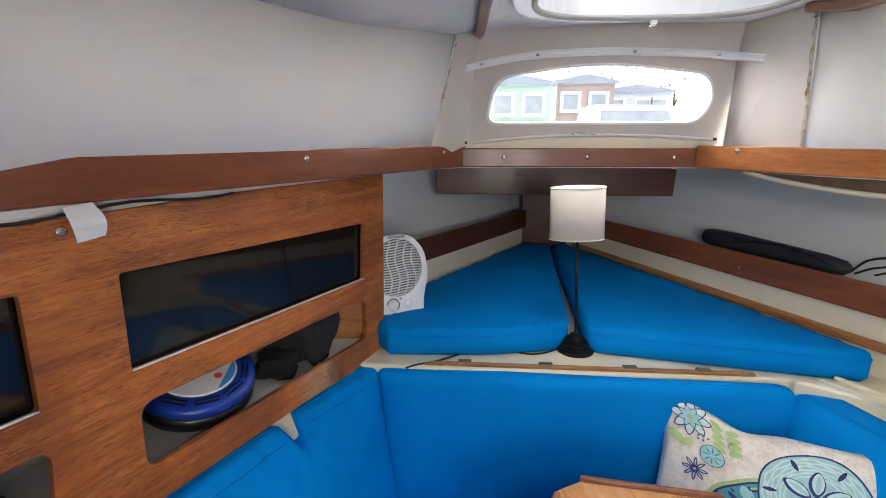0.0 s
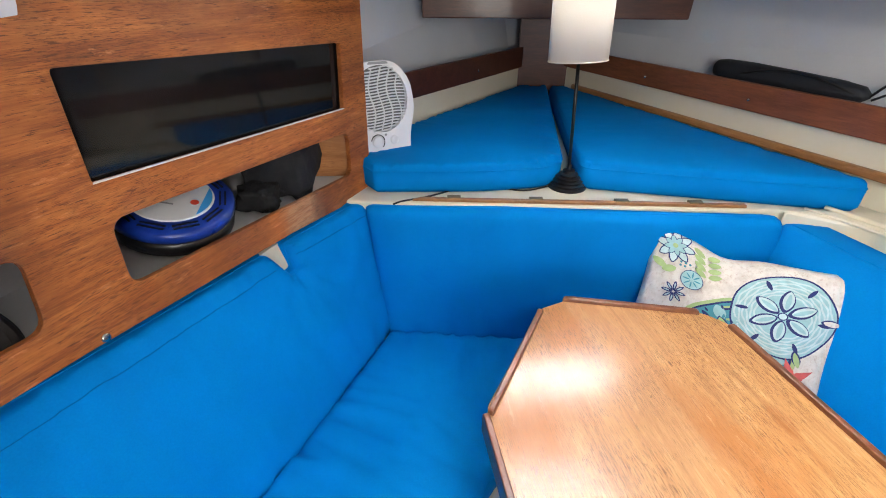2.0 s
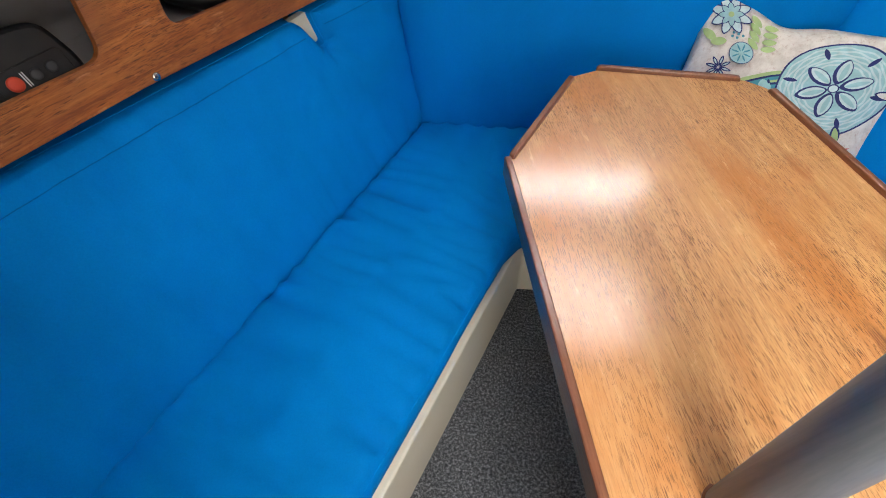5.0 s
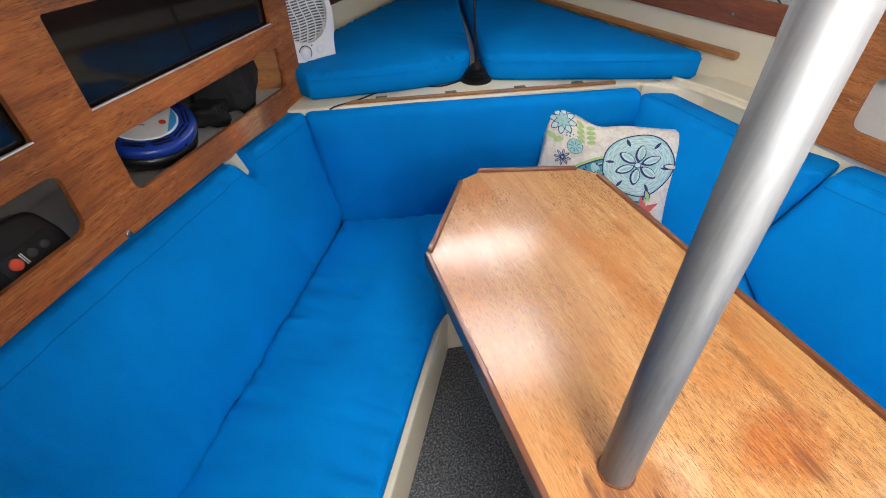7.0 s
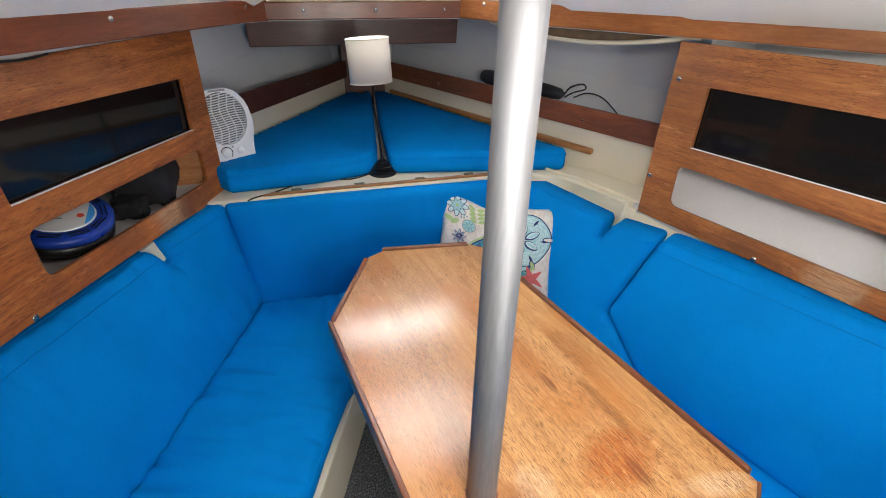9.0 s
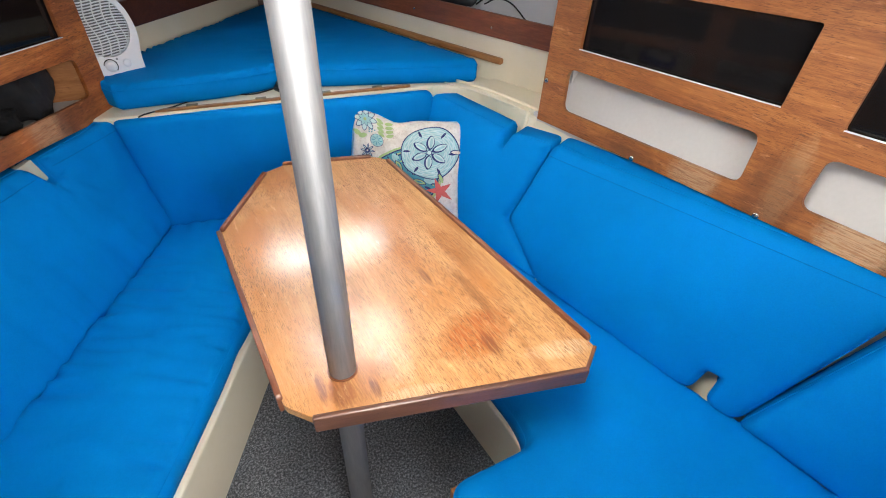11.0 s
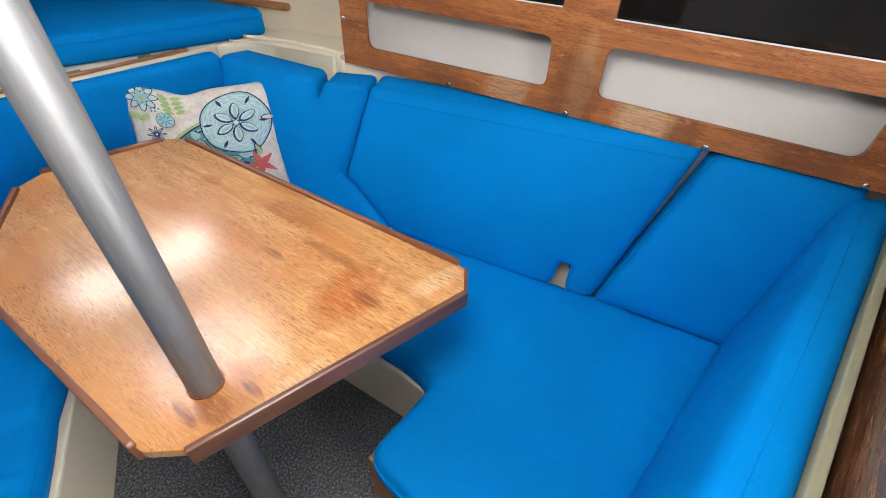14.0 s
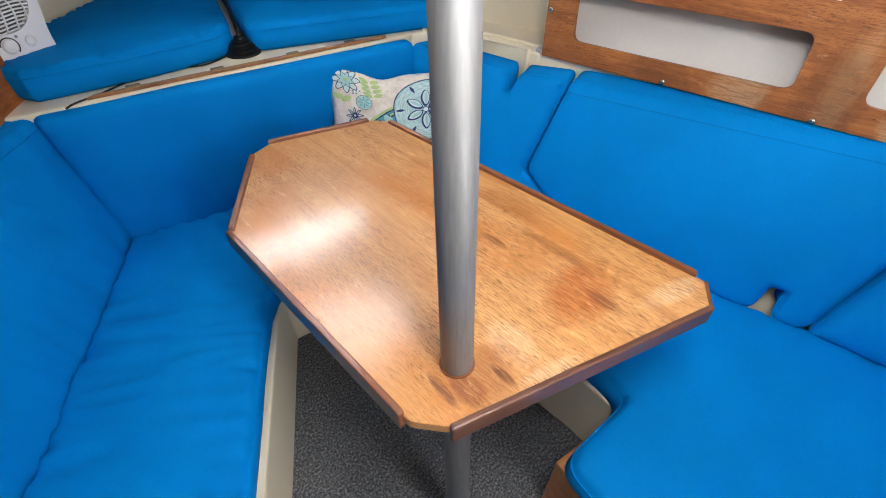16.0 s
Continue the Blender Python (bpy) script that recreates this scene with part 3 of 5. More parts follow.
nl = Vector((0.842, -0.539, 0))
nr = Vector((-0.82, -0.57, 0))
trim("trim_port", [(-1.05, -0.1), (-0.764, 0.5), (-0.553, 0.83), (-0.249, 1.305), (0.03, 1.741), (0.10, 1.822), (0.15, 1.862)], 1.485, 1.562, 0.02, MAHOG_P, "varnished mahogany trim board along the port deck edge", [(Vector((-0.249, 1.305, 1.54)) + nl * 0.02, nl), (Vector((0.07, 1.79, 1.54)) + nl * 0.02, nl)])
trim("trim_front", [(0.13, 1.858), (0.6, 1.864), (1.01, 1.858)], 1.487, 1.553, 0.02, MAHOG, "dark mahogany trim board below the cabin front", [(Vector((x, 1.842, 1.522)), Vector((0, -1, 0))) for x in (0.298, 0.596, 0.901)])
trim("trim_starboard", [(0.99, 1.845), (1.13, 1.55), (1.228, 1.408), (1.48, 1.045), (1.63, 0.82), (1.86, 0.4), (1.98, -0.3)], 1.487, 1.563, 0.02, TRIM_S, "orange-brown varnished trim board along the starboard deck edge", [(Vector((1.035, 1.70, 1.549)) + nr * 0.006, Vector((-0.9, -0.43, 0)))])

# ---- sole-level mouldings: seat bases, berth platform ----
structure("seat_base_port", prism([(-1.2, -0.3), (-0.18, -0.3), (-0.03, 0.17), (0.275, 0.905), (0.31, 0.99), (0.745, 0.99), (0.745, 1.6), (-0.5, 1.62)], 0.0, 0.285), CREAM, "cream gelcoat moulding under the port settee", bevel=0.008, category="seat base")
structure("seat_base_starboard", prism([(0.749, 1.55), (0.749, 0.99), (0.93, 0.14), (0.94, 0.03), (2.1, 0.03), (1.9, 1.0), (1.7, 1.55)], 0.0, 0.285), CREAM, "cream gelcoat moulding under the starboard settee", bevel=0.008, category="seat base")
structure("berth_platform", prism([(-0.62, 1.55), (-0.12, 1.530), (1.18, 1.492), (1.75, 1.28), (1.6, 1.62), (0.9, 2.98), (0.5, 2.98), (-0.05, 2.28), (-0.42, 1.72)], 0.0, 0.858), CREAM, "cream gelcoat berth platform in the bow", bevel=0.01, category="berth")
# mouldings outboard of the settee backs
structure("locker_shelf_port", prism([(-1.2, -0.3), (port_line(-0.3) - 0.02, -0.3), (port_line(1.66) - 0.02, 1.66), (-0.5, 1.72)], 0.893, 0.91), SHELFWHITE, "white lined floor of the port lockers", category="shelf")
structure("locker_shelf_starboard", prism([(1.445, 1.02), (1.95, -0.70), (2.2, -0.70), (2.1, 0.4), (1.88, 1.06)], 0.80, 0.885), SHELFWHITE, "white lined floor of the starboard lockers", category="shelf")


def hull_moulding(name, pts_top, pts_low, mat, label):
    return structure(name, strip(pts_low, pts_top, 0.02), mat, label, category="wall")


hull_moulding("back_moulding_port", [(port_line(y) - 0.035, y, 0.84) for y in (-0.3, 1.62)], [(port_line(y) + 0.12, y, 0.28) for y in (-0.3, 1.62)], CREAM, "cream moulding behind the port settee back")
hull_moulding("back_moulding_starboard", [(1.36, 1.36, 0.868), (1.455, 1.0, 0.872), (1.47, 0.97, 0.90), (1.99, -0.72, 0.91)], [(1.28, 1.36, 0.28), (1.31, 1.0, 0.28), (1.315, 0.97, 0.28), (1.75, -0.72, 0.28)], CREAM, "cream moulding behind the starboard settee back")
structure("moulding_step_starboard", prism([(1.17, 1.47), (1.36, 1.34), (1.44, 1.0), (1.90, 0.99), (1.72, 1.45)], 0.5, 0.872), CREAM, "stepped cream gelcoat corner between settee and berth", bevel=0.012, category="moulding")
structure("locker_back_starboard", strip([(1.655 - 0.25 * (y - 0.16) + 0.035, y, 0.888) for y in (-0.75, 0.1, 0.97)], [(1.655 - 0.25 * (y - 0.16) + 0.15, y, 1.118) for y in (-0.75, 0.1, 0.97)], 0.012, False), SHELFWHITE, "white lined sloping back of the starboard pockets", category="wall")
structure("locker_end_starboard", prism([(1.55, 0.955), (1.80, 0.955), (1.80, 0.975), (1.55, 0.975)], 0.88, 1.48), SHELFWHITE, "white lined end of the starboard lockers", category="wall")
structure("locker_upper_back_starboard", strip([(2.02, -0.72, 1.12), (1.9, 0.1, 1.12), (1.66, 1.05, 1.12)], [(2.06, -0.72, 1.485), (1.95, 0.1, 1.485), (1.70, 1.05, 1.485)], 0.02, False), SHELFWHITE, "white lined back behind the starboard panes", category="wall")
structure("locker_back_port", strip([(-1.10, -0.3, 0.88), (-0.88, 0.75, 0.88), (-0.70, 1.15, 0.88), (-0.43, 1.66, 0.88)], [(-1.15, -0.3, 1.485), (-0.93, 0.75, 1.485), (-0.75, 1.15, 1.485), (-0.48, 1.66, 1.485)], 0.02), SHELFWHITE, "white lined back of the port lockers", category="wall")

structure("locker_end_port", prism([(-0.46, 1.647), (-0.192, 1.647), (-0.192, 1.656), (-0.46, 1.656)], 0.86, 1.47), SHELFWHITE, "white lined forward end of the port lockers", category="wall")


# ---- bow berth: strips, rails, post, beam ----
BP, BQ = Vector((-0.36, 1.651)), Vector((0.537, 2.95))
SP, SQ = Vector((0.80, 2.95)), Vector((1.64, 1.114))
structure("berth_side_port", strip([(*BP, 0.85), (*BQ, 0.85)], [(*BP, 1.07), (*BQ, 1.07)], 0.02), CREAM, "cream strip along the port berth side", category="wall")
structure("berth_side_starboard", strip([(*SP, 0.85), (*SQ, 0.85)], [(*SP, 1.07), (*SQ, 1.07)], 0.02), CREAM, "cream strip along the starboard berth side", category="wall")
pn, sn = Vector((-0.822, 0.568)), Vector((0.909, 0.416))
structure("berth_shelf_port", prism([tuple(BP), tuple(BQ), tuple(BQ + pn * 0.12), tuple(BP + pn * 0.2)], 1.05, 1.068), WHITE, "narrow shelf behind the port berth rail", category="shelf")
structure("berth_shelf_starboard", prism([tuple(SP), tuple(SQ), tuple(SQ + sn * 0.24), tuple(SP + sn * 0.12)], 1.05, 1.068), WHITE, "narrow shelf behind the starboard berth rail", category="shelf")
structure("bow_lining_port", strip([(*(BP + pn * 0.1), 1.06), (*(BQ + pn * 0.06), 1.06)], [(*(BP + pn * 0.2), 1.49), (*(BQ + pn * 0.16), 1.49)], 0.015), BLUEGREY, "pale blue-grey hull lining in the bow", category="wall")
structure("bow_lining_starboard", strip([(*(SP + sn * 0.06), 1.06), (*(SQ + sn * 0.16), 1.06)], [(*(SP + sn * 0.16), 1.49), (*(SQ + sn * 0.26), 1.49)], 0.015), BLUEGREY, "pale blue-grey hull lining in the bow", category="wall")


def rail(name, a, b, z0, z1, mat, label, dots):
    ob = thing(name, label, "rail")
    part("board", strip([(*a, z0), (*b, z0)], [(*a, z1), (*b, z1)], 0.018, False), mat, ob, "", False, 0.003)
    d = (b - a).normalized()
    nrm = Vector((d.y, -d.x, 0))
    for t in dots:
        p = a + (b - a) * t
        screw(Vector((*p, (z0 + z1) / 2 - 0.01)) + nrm * 0.018, nrm, ob, 0.004)
    return ob


rail("berth_rail", BP, BQ, 1.05, 1.157, DARKWOOD, "dark mahogany rail along the port berth shelf", (0.7,))
rail("berth_rail", SP, SQ, 1.055, 1.151, MAHOG_S, "red-brown mahogany rail along the starboard berth shelf", (0.3, 0.55, 0.8))
post = thing("bow_post", "dark mahogany board at the head of the bow berth", "post")
part("board", prism([(0.525, 2.94), (0.81, 2.94), (0.81, 2.965), (0.525, 2.965)], 0.86, 1.5), DARKWOOD, post, "", False, 0.003)
beam = thing("deck_beam", "dark red-brown mahogany deck beam under the foredeck", "beam")
bm = prism([(0.035, 1.345), (1.08, 1.338), (1.085, 1.455), (0.95, 1.483), (0.18, 1.483), (0.035, 1.452)], 0, 0.03, frame_of((0, 2.23, 0), (1, 0, 0), (0, 0, 1)))
part("timber", bm, DARKWOOD, beam, "", False, 0.004)
edge_batten = thing("berth_batten", "golden varnished batten along the starboard berth cushion", "batten")
d = (SQ - SP).normalized()
a, b = SP + d * 0.1, SP + d * 1.69
inn = Vector((-0.909, -0.416))
bm = strip([(*(a + inn * 0.0), 0.948), (*(b + inn * 0.0), 0.948)], [(*(a), 0.976), (*(b), 0.976)], 0.028, False)
part("timber", bm, BATTEN, edge_batten, "", False, 0.009, 3)


# ---- locker fronts ----
def locker_front(name, m, outer, wins, holes, mat, label, screws, track):
    """A plywood front with two openings above for smoked sliding panes and two open pockets below."""
    ob = thing(name, label, "locker front")
    part("front_board", holed(outer, [rounded(w, 0.008, 3) for w in wins] + [rounded(h, 0.03, 5) for h in holes], -0.016, 0.0, m), mat, ob, "", False, 0.003)
    for i, w in enumerate(wins):
        xs, ys = [p[0] for p in w], [p[1] for p in w]
        pn = [(min(xs) - 0.02, min(ys) - 0.02), (max(xs) + 0.02, min(ys) - 0.02), (max(xs) + 0.02, max(ys) + 0.02), (min(xs) - 0.02, max(ys) + 0.02)]
        part("pane", prism(pn, -0.026, -0.021, m), SMOKED, ob, "dark smoked acrylic sliding pane")
        if track:
            lo = sorted(w, key=lambda p: p[1])[:2]
            lo.sort()
            (ax, ay), (bx, by) = lo
            part("track", prism([(ax, ay - 0.001), (bx, by - 0.001), (bx, by + 0.0018), (ax, ay + 0.0018)], -0.005, 0.001, m), WHITEPL, ob, "white sliding track")
    nrm = m.to_3x3() @ Vector((0, 0, 1))
    for u, v in screws:
        screw(m @ Vector((u, v, 0)), nrm, ob)
    return ob


# port front: u runs forward along the front, v is the height
PL = frame_of((port_line(0) + 0.057, 0, 0), (0.384, 0.923, 0), (-0.0511, 0.0213, 1))


def pp(y, z):
    return ((y - 0.0213 * z) / 0.923, z * 1.0015)


outer = [pp(-0.3, 0.905), pp(0.4, 0.903), pp(0.8, 0.895), pp(1.3, 0.868), pp(1.669, 0.832), pp(1.763, 1.466), pp(1.2, 1.470), pp(0.8, 1.463), pp(-0.3, 1.46)]
wins = [[pp(0.919, 1.171), pp(1.600, 1.136), pp(1.633, 1.317), pp(0.934, 1.355)], [pp(0.12, 1.19), pp(0.788, 1.172), pp(0.803, 1.36), pp(0.13, 1.375)]]
holes = [[pp(0.905, 0.967), pp(1.585, 0.93), pp(1.60, 1.064), pp(0.918, 1.10)], [pp(0.10, 0.99), pp(0.768, 0.972), pp(0.788, 1.104), pp(0.11, 1.12)]]
locker_front("sliding_locker", PL, outer, wins, holes, OAK_L, "worn varnished plywood locker front with smoked sliding panes", [pp(0.829, 0.903), pp(0.443, 0.91), pp(0.871, 1.444)], True)

structure("lining_strip_port", strip([PL @ Vector((*pp(y, 1.435), -0.019)) for y in (0.2, 0.8, 1.3, 1.70)], [PL @ Vector((*pp(y, 1.484), -0.019)) for y in (0.2, 0.8, 1.3, 1.70)], 0.004), WHITE, "pale lining strip showing above the port locker front", category="trim")


def star_line(y):
    return 1.655 - 0.25 * (y - 0.16)


# starboard front: u runs aft
SL = frame_of((star_line(1.0), 1.0, 0.95), (0.2425, -0.970, 0), (0.0941, 0.0235, 1))


def sp(y, z):
    return ((1.0 - y + 0.0235 * (z - 0.95)) / 0.970, (z - 0.95) * 1.0047)


outer = [sp(0.985, 0.870), sp(1.04, 1.473), sp(0.2, 1.478), sp(-0.8, 1.48), sp(-0.8, 0.91), sp(-0.22, 0.899), sp(0.5, 0.884)]
wins = [[sp(0.878, 1.156), sp(0.244, 1.174), sp(0.252, 1.365), sp(0.897, 1.35)], [sp(0.104, 1.167), sp(-0.60, 1.182), sp(-0.60, 1.372), sp(0.116, 1.364)]]
holes = [[sp(0.882, 0.942), sp(0.242, 0.957), sp(0.252, 1.098), sp(0.90, 1.087)], [sp(0.092, 0.964), sp(-0.53, 0.968), sp(-0.53, 1.112), sp(0.098, 1.10)]]
locker_front("sliding_locker", SL, outer, wins, holes, OAK_R, "varnished plywood locker front with smoked panes and open pockets", [sp(1.003, 1.36), sp(0.985, 1.02), sp(0.558, 0.891), sp(0.162, 0.897), sp(-0.22, 0.905), sp(-0.571, 0.913)], True)

# ---- settee cushions ----
FLAT = Matrix.Translation((0, 0, 0.385))
cushion("seat_cushion", rounded([(-0.758, -0.28), (-0.205, -0.28), (-0.052, 0.17), (0.252, 0.885), (0.31, 0.965), (0.735, 0.95), (0.745, 1.405), (0.3, 1.434), (-0.059, 1.459)], [0.03, 0.04, 0, 0, 0.03, 0.03, 0.03, 0, 0.03]), 0.10, FLAT, "bright blue canvas seat cushion along the port settee, wrinkled", seed=1.0, folds=0.021, fold_reach=0.26, grid=0.015, category="cushion", group="settee seat cushions")
cushion("seat_cushion", rounded([(0.77, 0.96), (0.945, 0.11), (0.94, 0.015), (0.68, -0.005), (0.69, -0.548), (1.68, -0.548), (1.561, -0.142), (1.308, 0.589), (1.095, 1.246), (1.035, 1.405), (0.78, 1.42)], [0.03, 0.05, 0.04, 0.06, 0.03, 0.03, 0, 0, 0, 0.03, 0.03]), 0.10, FLAT, "bright blue canvas seat cushion along the starboard settee", seed=5.0, folds=0.008, soft=0.034, grid=0.02, category="cushion", group="settee seat cushions", crown=0.014, grooves=[((0.95, 0.03), (1.13, 0.26))])


def back_frame(p0, p1, top, z0=0.385):
    """The plane of a settee back: foot line p0 to p1 at seat height, through the point top."""
    u = Vector((*p1, z0)) - Vector((*p0, z0))
    return frame_of((*p0, z0), u, Vector(top) - Vector((*p0, z0)))


def on(m, pts):
    inv = m.inverted()
    return [tuple((inv @ Vector(p))[:2]) for p in pts]


def port_twist(p):
    """The port back stands more upright in its forward corner and leans back further aft."""
    f, a = min(1, max(0, (p.y - 1.18) / 0.37)), min(1, max(0, (1.1 - p.y) / 0.5))
    return p + Vector(((0.08 * f - 0.035 * a) * (p.z - 0.385) / 0.475, 0, 0))


# port back: the foot runs aft to forward; the face looks inboard
MB = back_frame((-0.717, -0.2), (-0.07, 1.46), (-0.717 - 0.165, -0.2 + 0.02, 0.86))
poly = on(MB, [(-0.745, -0.28, 0.350), (-0.040, 1.51, 0.350), (-0.18, 1.60, 0.858), (-0.274, 1.254, 0.866), (-0.244, 1.252, 0.785), (-0.256, 1.230, 0.782), (-0.302, 1.206, 0.860), (-0.92, -0.28, 0.905)])
cushion("back_cushion", rounded(poly, [0.03, 0.03, 0.03, 0.018, 0.008, 0.008, 0.018, 0.03], 4), 0.10, MB, "bright blue canvas back cushion notched under the port locker", seed=9.0, folds=0.012, crown=0.026, soft=0.026, grid=0.014, seams=[on(MB, [(-0.90, -0.27, 0.852), (-0.300, 1.195, 0.812)]), on(MB, [(-0.26, 1.262, 0.826), (-0.165, 1.56, 0.815)])], dents=[(*on(MB, [(-0.243, 1.246, 0.760)])[0], 0.016, 0.022), (*on(MB, [(-0.238, 1.25, 0.73)])[0], 0.02, 0.010)], rise=0.036, warp=port_twist, group="settee back cushions")
# forward back
MF = back_frame((-0.065, 1.455), (1.0, 1.385), (-0.11, 1.505, 0.85))
poly = on(MF, [(-0.070, 1.450, 0.350), (1.20, 1.368, 0.350), (1.165, 1.455, 0.85), (-0.128, 1.507, 0.85)])
cushion("back_cushion", rounded(poly, [0.03, 0.03, 0.035, 0.03], 4), 0.06, MF, "long bright blue canvas back cushion below the bow berth", seed=13.0, folds=0.007, crown=0.026, soft=0.028, group="settee back cushions", rise=0.004)
# starboard corner, large and aft backs
STAR_PLANE = back_frame((1.282, 0.583), (1.65, -0.53), (1.282 + 0.165, 0.583 + 0.05, 0.86))


def star_back(name, pts, thick, label, seed, rs, crown=0.018, **kw):
    poly = on(STAR_PLANE, pts)
    return cushion(name, rounded(poly, rs, 4), thick, STAR_PLANE, label, seed=seed, crown=crown, rise=0.032, group="settee back cushions", **kw)


star_back("back_cushion", [(1.0, 1.45, 0.378), (1.276, 0.585, 0.380), (1.2595, 0.825, 0.531), (1.391, 0.799, 0.856), (1.318, 0.968, 0.840), (1.296, 0.985, 0.775), (1.290, 1.002, 0.775), (1.302, 1.014, 0.838), (1.165, 1.455, 0.842)], 0.09, "bright blue canvas corner cushion with a notch in its top", 17.0, [0.03, 0.03, 0.012, 0.03, 0.014, 0.006, 0.006, 0.014, 0.03], folds=0.006, crown=0.02, soft=0.024)
star_back("back_cushion", [(1.280, 0.575, 0.380), (1.474, -0.008, 0.380), (1.510, -0.012, 0.470), (1.524, -0.047, 0.474), (1.495, -0.056, 0.380), (1.530, -0.140, 0.380), (1.748, -0.224, 0.909), (1.396, 0.79, 0.862), (1.263, 0.818, 0.535)], 0.09, "large bright blue six-sided back cushion with a slot at its foot", 21.0, [0.03, 0.035, 0.010, 0.010, 0.035, 0.045, 0.03, 0.03, 0.03], folds=0.007, crown=0.026, soft=0.026, seams=[on(STAR_PLANE, [(1.725, -0.21, 0.868), (1.378, 0.775, 0.822)])])
star_back("back_cushion", [(1.535, -0.150, 0.380), (1.655, -0.56, 0.380), (1.876, -0.60, 0.915), (1.750, -0.258, 0.902)], 0.09, "bright blue canvas back cushion at the after end", 25.0, [0.015, 0.02, 0.05, 0.05], folds=0.006, crown=0.024, soft=0.03)
ME = back_frame((1.64, -0.524), (0.9, -0.524), (1.64, -0.567, 0.86))
poly = on(ME, [(1.70, -0.522, 0.38), (0.70, -0.522, 0.38), (0.70, -0.567, 0.87), (1.90, -0.567, 0.87)])
cushion("back_cushion", rounded(poly, [0.02, 0.02, 0.03, 0.03], 4), 0.085, ME, "bright blue canvas end cushion against the after bulkhead", seed=29.0, folds=0.004, crown=0.012, group="settee back cushions", soft=0.034, rise=0.01)

# ---- bow berth cushions ----
BERTH = Matrix.Translation((0, 0, 0.955))
cushion("berth_cushion", rounded([(-0.16, 1.668), (-0.10, 1.595), (0.25, 1.60), (0.47, 1.64), (0.54, 1.70), (0.70, 2.915), (0.545, 2.925), (-0.22, 1.80)], [0.02, 0, 0.1, 0.06, 0.04, 0.02, 0.02, 0.02], 5), 0.095, BERTH, "bright blue wedge-shaped berth cushion in the bow, port half", seed=33.0, folds=0.014, fold_reach=0.05, fold_scale=42, soft=0.022, grid=0.016, group="bow berth cushions")
cushion("berth_cushion", rounded([(0.585, 1.64), (0.95, 1.56), (1.395, 1.47), (1.41, 1.50), (0.80, 2.90), (0.715, 2.915)], [0.05, 0, 0.025, 0.02, 0.02, 0.02], 5), 0.095, BERTH, "bright blue wedge-shaped berth cushion in the bow, starboard half", seed=37.0, folds=0.006, soft=0.022, group="bow berth cushions")

# ---- table and mast post ----
table = thing("saloon_table", "worn varnished teak saloon table with raised fiddle rails", "table")
top = [(0.232, 0.82), (0.39, 1.135), (0.47, 1.175), (0.80, 1.125), (0.845, 1.085), (1.062, 0.03), (1.012, -0.02), (0.405, 0.075), (0.35, 0.125)]
part("tabletop", prism(rounded(top, 0.012, 3), 0.716, 0.742), TEAK, table, "", False, 0.003)


def fiddle(a, b, table, w=0.014):
    a, b = Vector(a), Vector(b)
    m = frame_of((*a, 0.700), (*(b - a), 0), (-(b - a).y, (b - a).x, 0))
    L = (b - a).length
    prof = rounded([(0, 0), (L, 0), (L, 0.0535), (0, 0.0535)], [0, 0, 0.012, 0.012], 4)
    mm = m @ Matrix(((1, 0, 0, 0), (0, 0, 1, 0), (0, 1, 0, 0), (0, 0, 0, 1)))
    return part("fiddle_rail", prism(prof, -w / 2, w / 2, mm), FIDDLE, table, "", False, 0.003)


for a, b in (((0.237, 0.80), (0.39, 1.125)), ((0.455, 1.172), (0.79, 1.122)), ((0.842, 1.075), (1.06, 0.05)), ((0.345, 0.14), (0.228, 0.80))):
    fiddle(a, b, table)
# the after edge has a low edging only
m = frame_of((0.402, 0.074, 0.700), (0.607, -0.097, 0), (0, 0, 1))
part("edging", box(0, 0.614, -0.004, 0.046, -0.008, 0.006, m), EDGING, table, "darker worn edging", False, 0.004)
part("edging", prism([(1.008, -0.024), (1.066, 0.026), (1.06, 0.033), (1.003, -0.016)], 0.700, 0.743), EDGING, table, "darker worn edging", False, 0.002)
mast = thing("mast_support_post", "brushed aluminium mast support post through the table", "post")
P0, LEAN_D = Vector((0.484, 0.171, 0.74)), Vector((0.035, 0.085, 1))
pm = LEAN_D.to_track_quat("Z", "Y").to_matrix().to_4x4()
pm.translation = P0
part("tube", lathe([(0.0305, -0.742), (0.0305, 1.19)], pm, 40), METAL, mast, "", True)
part("collar", lathe([(0.034, 0.0), (0.034, 0.004), (0.031, 0.004)], pm, 40), FIDDLE, mast, "thin wooden collar")
part("flange", lathe([(0.05, -0.738), (0.05, -0.73), (0.035, -0.722)], pm, 32), CHROME, mast, "steel floor flange", True)
part("bracket", lathe([(0.042, -0.048), (0.042, -0.034), (0.033, -0.028)], pm, 32), CHROME, mast, "steel clamp under the tabletop", True)

